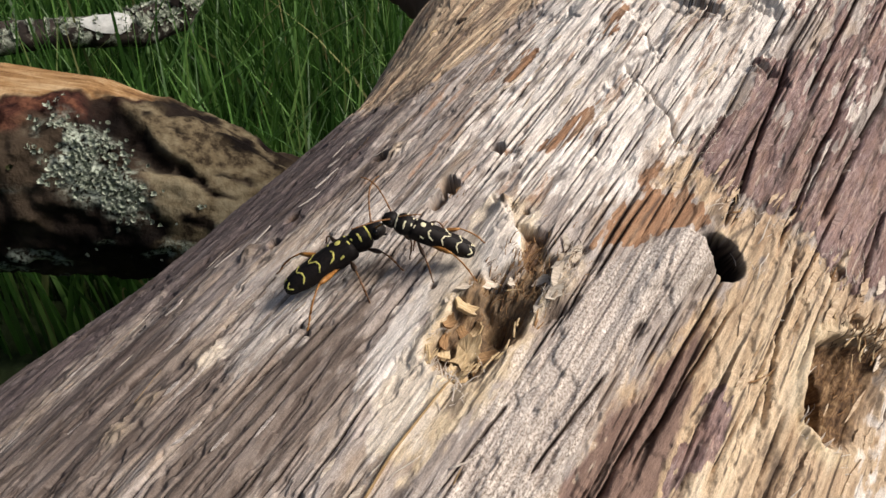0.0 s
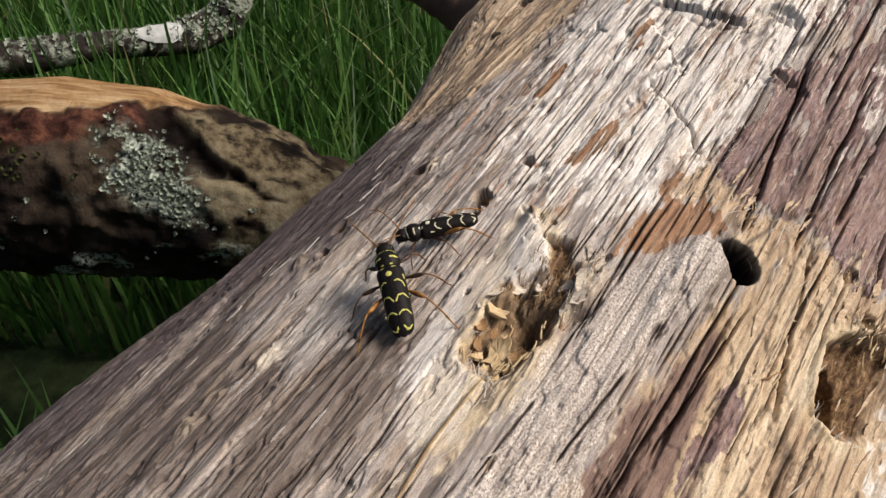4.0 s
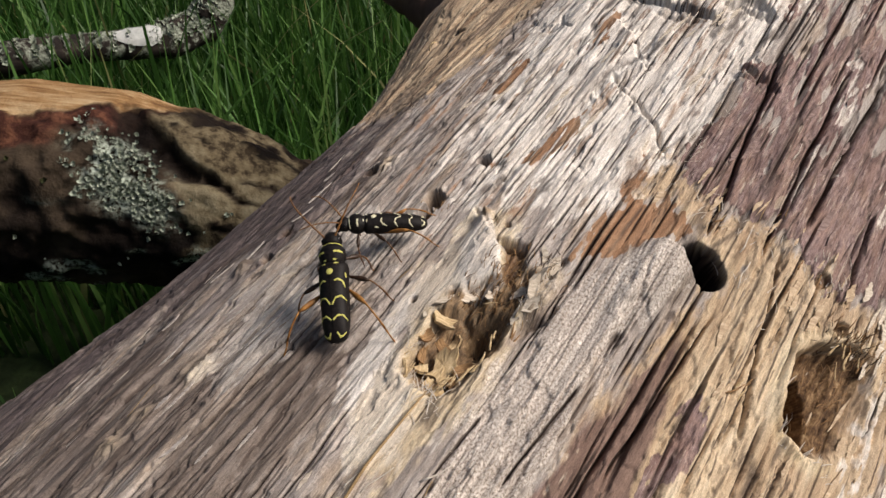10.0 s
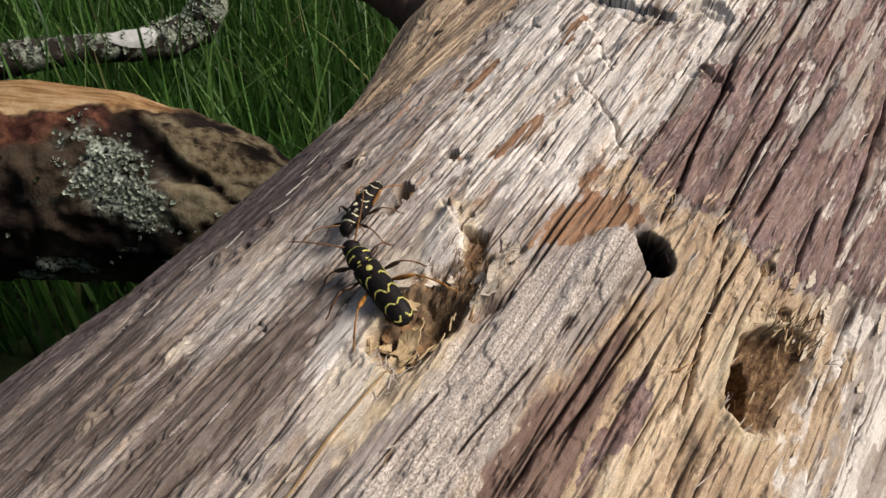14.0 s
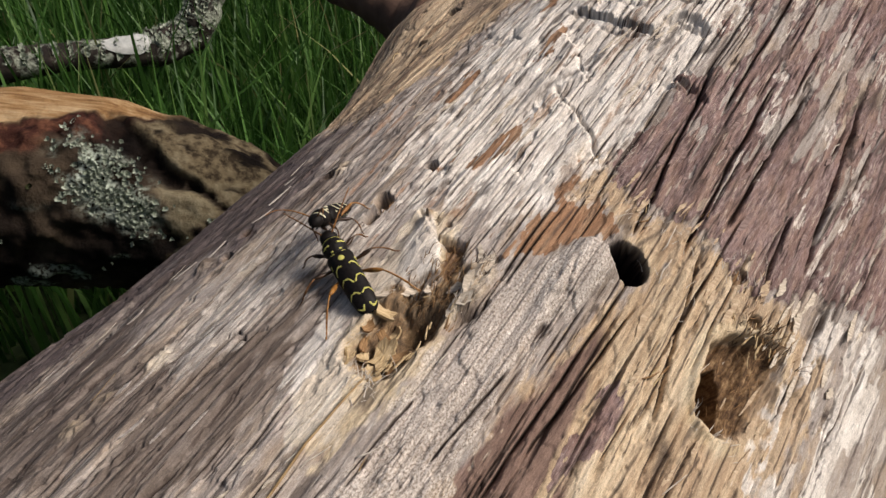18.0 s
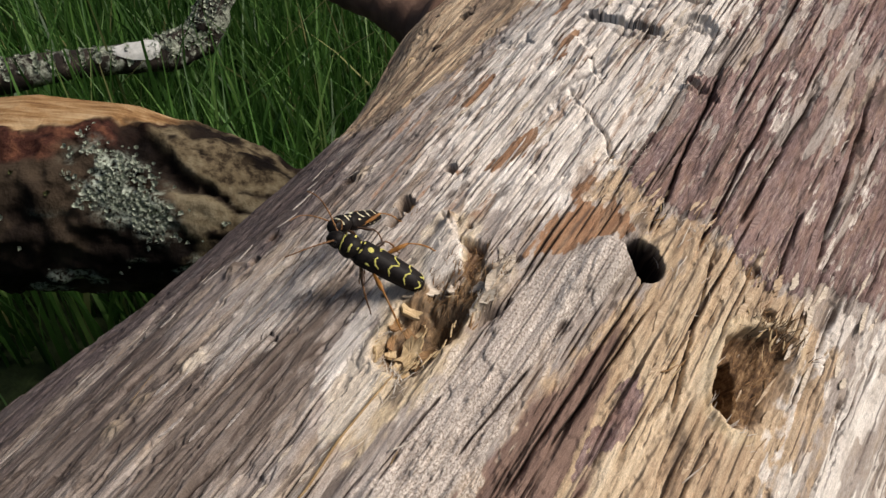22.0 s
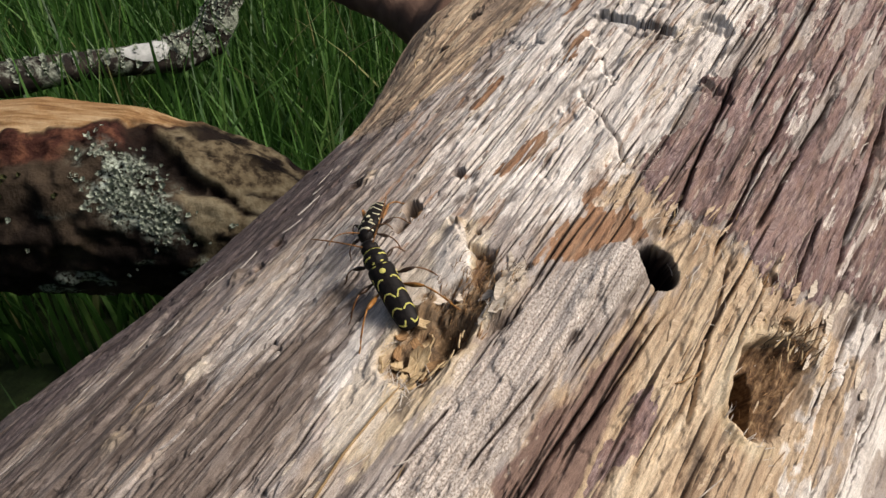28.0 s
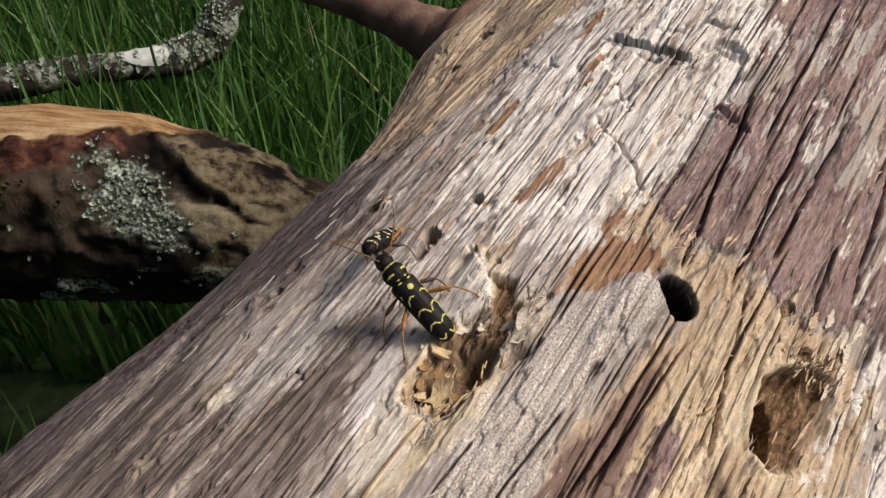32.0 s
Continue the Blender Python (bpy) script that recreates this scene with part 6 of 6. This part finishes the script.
# seconds, then head and tail: along, round, above the skin of the trunk (millimetres)
ROWS_A = [
    (0, -19.2, -15.6, 4.3, -32.8, -22.3, 2),
    (0.5, -20.7, -14.5, 6.5, -35, -17.7, 2),
    (1, -19.6, -15.2, 2.6, -34.9, -16.7, 2),
    (1.5, -20.9, -18.8, 5.3, -33.2, -10.5, 2),
    (2, -20.5, -17.7, 3.4, -34, -10.6, 2),
    (2.5, -21.1, -17.6, 4.9, -34.1, -10.1, 2),
    (3, -19.6, -18.6, 3.4, -34.6, -15.3, 2),
    (3.5, -23.9, -16.8, 6.2, -35, -7.4, 2),
    (5.5, -21, -20.9, 3.2, -29.8, -8.7, 2),
    (6, -21.2, -21, 3.4, -31.5, -10, 2),
    (6.5, -21, -20.3, 4.9, -32.7, -11, 2),
    (7, -19.8, -20.2, 6.2, -31.7, -11.7, 2),
    (7.5, -17.2, -20.1, 2.7, -32.3, -17, 1.9),
    (8, -22, -17.6, 2.6, -28.1, -3.8, 2),
    (8.5, -24.4, -18.1, 3.7, -32.9, -5.8, 2),
    (9, -24, -15.4, 5.6, -33, -3.9, 2),
    (9.5, -22.9, -15.9, 7, -32.3, -5.3, 2),
    (10, -22.4, -16.7, 7.8, -33.5, -8.2, 2),
    (10.5, -23.1, -17.4, 8.2, -33.1, -8, 2),
    (11, -23.4, -13.9, 10, -36.1, -10.6, 2),
    (11.5, -21.8, -17.5, 7.2, -35.3, -12.5, 2),
    (12, -21.6, -18, 6.3, -34.8, -11.6, 2),
    (12.5, -18.3, -15.5, 9.5, -31.6, -13.3, 2),
    (13, -19.8, -16.3, 9.8, -31, -9.6, 2),
    (13.2, -16.4, -19.7, 8.3, -27.9, -12.1, 2),
    (13.3, -19.5, -21.2, 2.8, -22.7, -6.5, 0.9),
    (13.4, -21, -9.8, 3.4, -26.8, 3.9, 0.9),
    (13.5, -20.9, -9, 6.5, -27.8, 3, 0.9),
    (14, -20.6, -10.4, 4.6, -25.4, 3.3, 0.9),
    (14.5, -22.9, -10.6, 8.8, -24.7, 1.8, 0.9),
    (15, -23.2, -11.1, 7.8, -25, 1.9, 0.9),
    (15.5, -23.6, -9.8, 9.5, -26.5, 2, 0.9),
    (17.5, -18.4, -12.9, 6.1, -23, 0.4, 0.9),
    (18, -17.3, -13.6, 4.6, -23.7, -0.5, 0.9),
    (18.5, -21, -11.3, 5.8, -25.2, 2.2, 0.9),
    (19, -19.9, -11.7, 6.9, -21.8, 1.8, 0.9),
    (19.5, -18.7, -11.8, 6.8, -17.1, 1.8, 0.9),
    (20, -20.5, -10.8, 9.4, -16, 0.7, 1.1),
    (20.5, -22.2, -10.5, 10.3, -19.6, 0.7, 0.9),
    (21, -22.5, -11, 10.3, -19.7, 0.3, 1.1),
    (21.5, -21.8, -11.7, 10.2, -18.7, -0.4, 1.1),
    (22, -21.8, -11.4, 9.9, -17.9, -0, 1.2),
    (22.5, -21.2, -12.3, 10.2, -17.7, -1.2, 1),
    (23, -21.5, -12.5, 9.9, -17.2, -1.3, 1),
    (23.5, -22.1, -12.3, 10.1, -17.7, -1.2, 1.2),
    (24, -22.1, -12.5, 10.2, -18.3, -1.2, 1.2),
    (24.5, -22.1, -12.9, 10, -19.4, -1.3, 1.3),
    (25, -22.4, -12.8, 10.2, -20.3, -1.4, 0.9),
    (25.5, -20.7, -11.8, 9.9, -19.3, 0.2, 1.4),
    (27.5, -20.1, -8.8, 10.2, -23.5, 2.4, 1.1),
    (28, -17.3, -11.2, 5.6, -24.1, 1.3, 0.9),
    (28.5, -19.7, -9.3, 10.2, -19.6, 2.4, 1.1),
    (29, -21.2, -10.4, 9.5, -17.7, 1.4, 1.2),
    (29.5, -21.6, -9.7, 9.8, -19.1, 2.1, 1.1),
    (30, -21.3, -9.7, 10, -18.9, 2, 1.2),
    (30.5, -19.7, -10.3, 10.1, -19.2, 1.5, 1.2),
    (31, -19.2, -6.9, 10.5, -22.2, 4.1, 0.9),
    (31.5, -17.6, -9.9, 9.4, -22.7, 1.2, 0.9),
    (32, -18.2, -10.3, 10.2, -20, 1.2, 1.1),
]
ROWS_B = [
    (0, -19.5, -12.4, 7.6, -15.4, -2.5, 2.3),
    (0.5, -19.3, -12.3, 7.8, -15.5, -2.4, 2.3),
    (1, -19.9, -11.9, 6.2, -14.7, -1.9, 2.1),
    (1.5, -19.4, -16.2, 6.6, -13.4, -6.8, 2.3),
    (2, -20.8, -16.7, 5.6, -13.3, -7.7, 2.3),
    (2.5, -20.8, -16, 6.5, -14, -7, 2.4),
    (3, -20.7, -14.6, 7.2, -15.1, -5.3, 2.2),
    (3.5, -19.3, -19.4, 3.5, -10.1, -11.4, 2.1),
    (5.5, -18.6, -19.2, 4.5, -9.3, -11.6, 2.2),
    (6, -19.7, -19.5, 5.7, -11, -11.6, 2.4),
    (6.5, -20.3, -16.4, 8, -14.5, -7.3, 2.6),
    (7, -19.6, -17.1, 8.3, -13.7, -8.3, 2.7),
    (7.5, -18.7, -15.6, 6.4, -11.6, -6.7, 2.3),
    (8, -19.5, -17.4, 2.9, -8.2, -12.4, 2.1),
    (8.5, -21.7, -18.7, 3.7, -11.7, -11.9, 2.1),
    (9, -20.3, -18, 4, -10.6, -10.8, 2.2),
    (9.5, -18.3, -18.8, 5.2, -9.7, -10.7, 2.2),
    (10, -18.4, -19.3, 6.2, -10.2, -11.2, 2.3),
    (10.5, -19.1, -20.3, 6, -10.6, -12.4, 2.3),
    (11, -17.8, -19.8, 5.3, -8.9, -12, 2.3),
    (11.5, -18.8, -20.4, 5.2, -9.6, -13, 2.3),
    (12, -18.9, -18.9, 5.5, -10, -11.2, 2.4),
    (12.5, -11.5, -23.8, 4.5, -2, -16.5, 2.2),
    (13, -13.2, -23.9, 4.9, -3.9, -16.5, 2.1),
    (13.2, -12.7, -21.7, 6.7, -4.6, -13.7, 2.4),
    (13.3, -19.8, -17.4, 6.1, -8.1, -18.4, 2.2),
    (13.4, -19.8, -12, 4.7, -8.4, -16.1, 2.2),
    (13.5, -19.4, -12.7, 7, -8.9, -17.1, 2.2),
    (14, -17, -15.1, 3.1, -5.3, -19, 2.2),
    (14.5, -19.9, -13.2, 9.2, -9.9, -15.3, 2.2),
    (15, -21.1, -12.9, 9.3, -11.3, -15.3, 2.2),
    (15.5, -20.7, -13.5, 8.8, -10.6, -16.2, 2.2),
    (17.5, -18, -14.6, 8.7, -8.3, -18.6, 2.2),
    (18, -18.2, -13.5, 8.6, -9, -18.4, 2.2),
    (18.5, -21.1, -11.6, 9, -11.6, -15.5, 2.2),
    (19, -18.8, -13.6, 7.2, -8.9, -18.8, 2.2),
    (19.5, -12.9, -19.5, 3, -0.6, -21.3, 2.2),
    (20, -16.8, -15.2, 6.9, -6.2, -19.5, 2.2),
    (20.5, -18.5, -14.4, 8.3, -8.1, -17.3, 2.2),
    (21, -19.2, -15.1, 8.7, -8.7, -16.4, 2.2),
    (21.5, -18.8, -14.6, 8.8, -8.6, -17, 2.2),
    (22, -19.3, -14, 9.1, -9.3, -16.2, 2.2),
    (22.5, -18.9, -14.3, 9.6, -9.3, -16.8, 2.2),
    (23, -19.2, -14.9, 8.5, -8.9, -17.5, 2.2),
    (23.5, -19, -15.3, 8.7, -8.8, -17.9, 2.2),
    (24, -18.6, -15.7, 8.3, -8.2, -18.5, 2.2),
    (24.5, -19.3, -15.7, 9.2, -9.3, -17.7, 2.2),
    (25, -19.4, -15.7, 8.8, -9, -17, 2.2),
    (25.5, -18.3, -14.7, 8.8, -8.4, -18.1, 2.2),
    (27.5, -17.1, -12.1, 9.1, -8.1, -16.7, 2.2),
    (28, -15.8, -13.2, 5.5, -6.1, -19.9, 2.2),
    (28.5, -17.1, -15, 7.1, -6.9, -19.8, 2.2),
    (29, -17.7, -15.7, 7.4, -7, -19.1, 2.2),
    (29.5, -17.7, -15.4, 7.5, -7.2, -19.2, 2.2),
    (30, -17.9, -14, 8.6, -8.1, -17.7, 2.2),
    (30.5, -15.5, -16.7, 7.1, -5.4, -21.7, 2.2),
    (31, -17.4, -12.1, 7.8, -7.4, -16.6, 2.2),
    (31.5, -15.3, -15.5, 7.5, -5.1, -19.9, 2.2),
    (32, -15.8, -15.8, 8.2, -6.2, -20.6, 2.2),
]


def body_pose(row):
    t, hs, hw, hh, ts, tw, th = row
    head, tail = trunk_point(hs, hw, hh), trunk_point(ts, tw, th)
    ahead = (head - tail).normalized()
    out = trunk_frame((hs + ts) / 2, (hw + tw) / 2)[2]
    right = ahead.cross(out).normalized()
    up = right.cross(ahead)
    m = Matrix((right, ahead, up)).transposed().to_4x4()
    return Matrix.Translation((head + tail) / 2) @ m


def surface_near(p):
    """The trunk's s and w below a place."""
    q = p - CENTRE
    n, m = q.dot(SIDE) - OFF_N, q.dot(TOP) - OFF_M
    return q.dot(AX) * 1000, RADIUS * 1000 * math.atan2(n, m)


def leg_pose(body, hip, reach, side, ahead, swing):
    """The leg's pose in its beetle's space, so that its foot meets the wood."""
    place = body @ hip
    s0, w0 = surface_near(place)
    ax, ac, out = trunk_frame(s0, w0)
    rot = body.to_3x3()
    way = rot @ Vector((side, ahead + swing, 0)).normalized()
    ds, dw = way.dot(ax), way.dot(ac)
    ln = math.hypot(ds, dw) or 1
    best = None
    for k in range(0, 26):
        d = k * 0.4
        foot = trunk_point(s0 + ds / ln * d, w0 + dw / ln * d, 0.35)
        miss = abs((foot - place).length - reach)
        if best is None or miss < best[0]:
            best = (miss, foot)
    x = (best[1] - place).normalized()
    y = out.cross(x)
    if y.length < 1e-4:
        y = ax.cross(x)
    y.normalize()
    z = x.cross(y)
    world = Matrix((x, y, z)).transposed().to_4x4()
    local = rot.to_4x4().inverted() @ world
    return Matrix.Translation(hip) @ local


def motions():
    for (root, legs, feelers), rows, seed in ((BEETLE_A, ROWS_A, 1), (BEETLE_B, ROWS_B, 2)):
        poses = [(r[0], body_pose(r)) for r in rows]
        walk(root, poses)
        for n, (leg, hip, reach, side, ahead) in enumerate(legs):
            walk(leg, [(t, leg_pose(m, hip, reach, side, ahead, 0.22 * math.sin(2.1 * t + 1.7 * n + seed))) for t, m in poses])
        for n, (feeler, side) in enumerate(feelers):
            at = feeler.location.copy()
            walk(feeler, [(t, Matrix.Translation(at) @ pose(0, 0, 0, 8 * math.sin(1.3 * t + n + seed), 0, -side * (18 + 14 * math.sin(0.9 * t + 2 * n + seed)))) for t, m in poses])


motions()
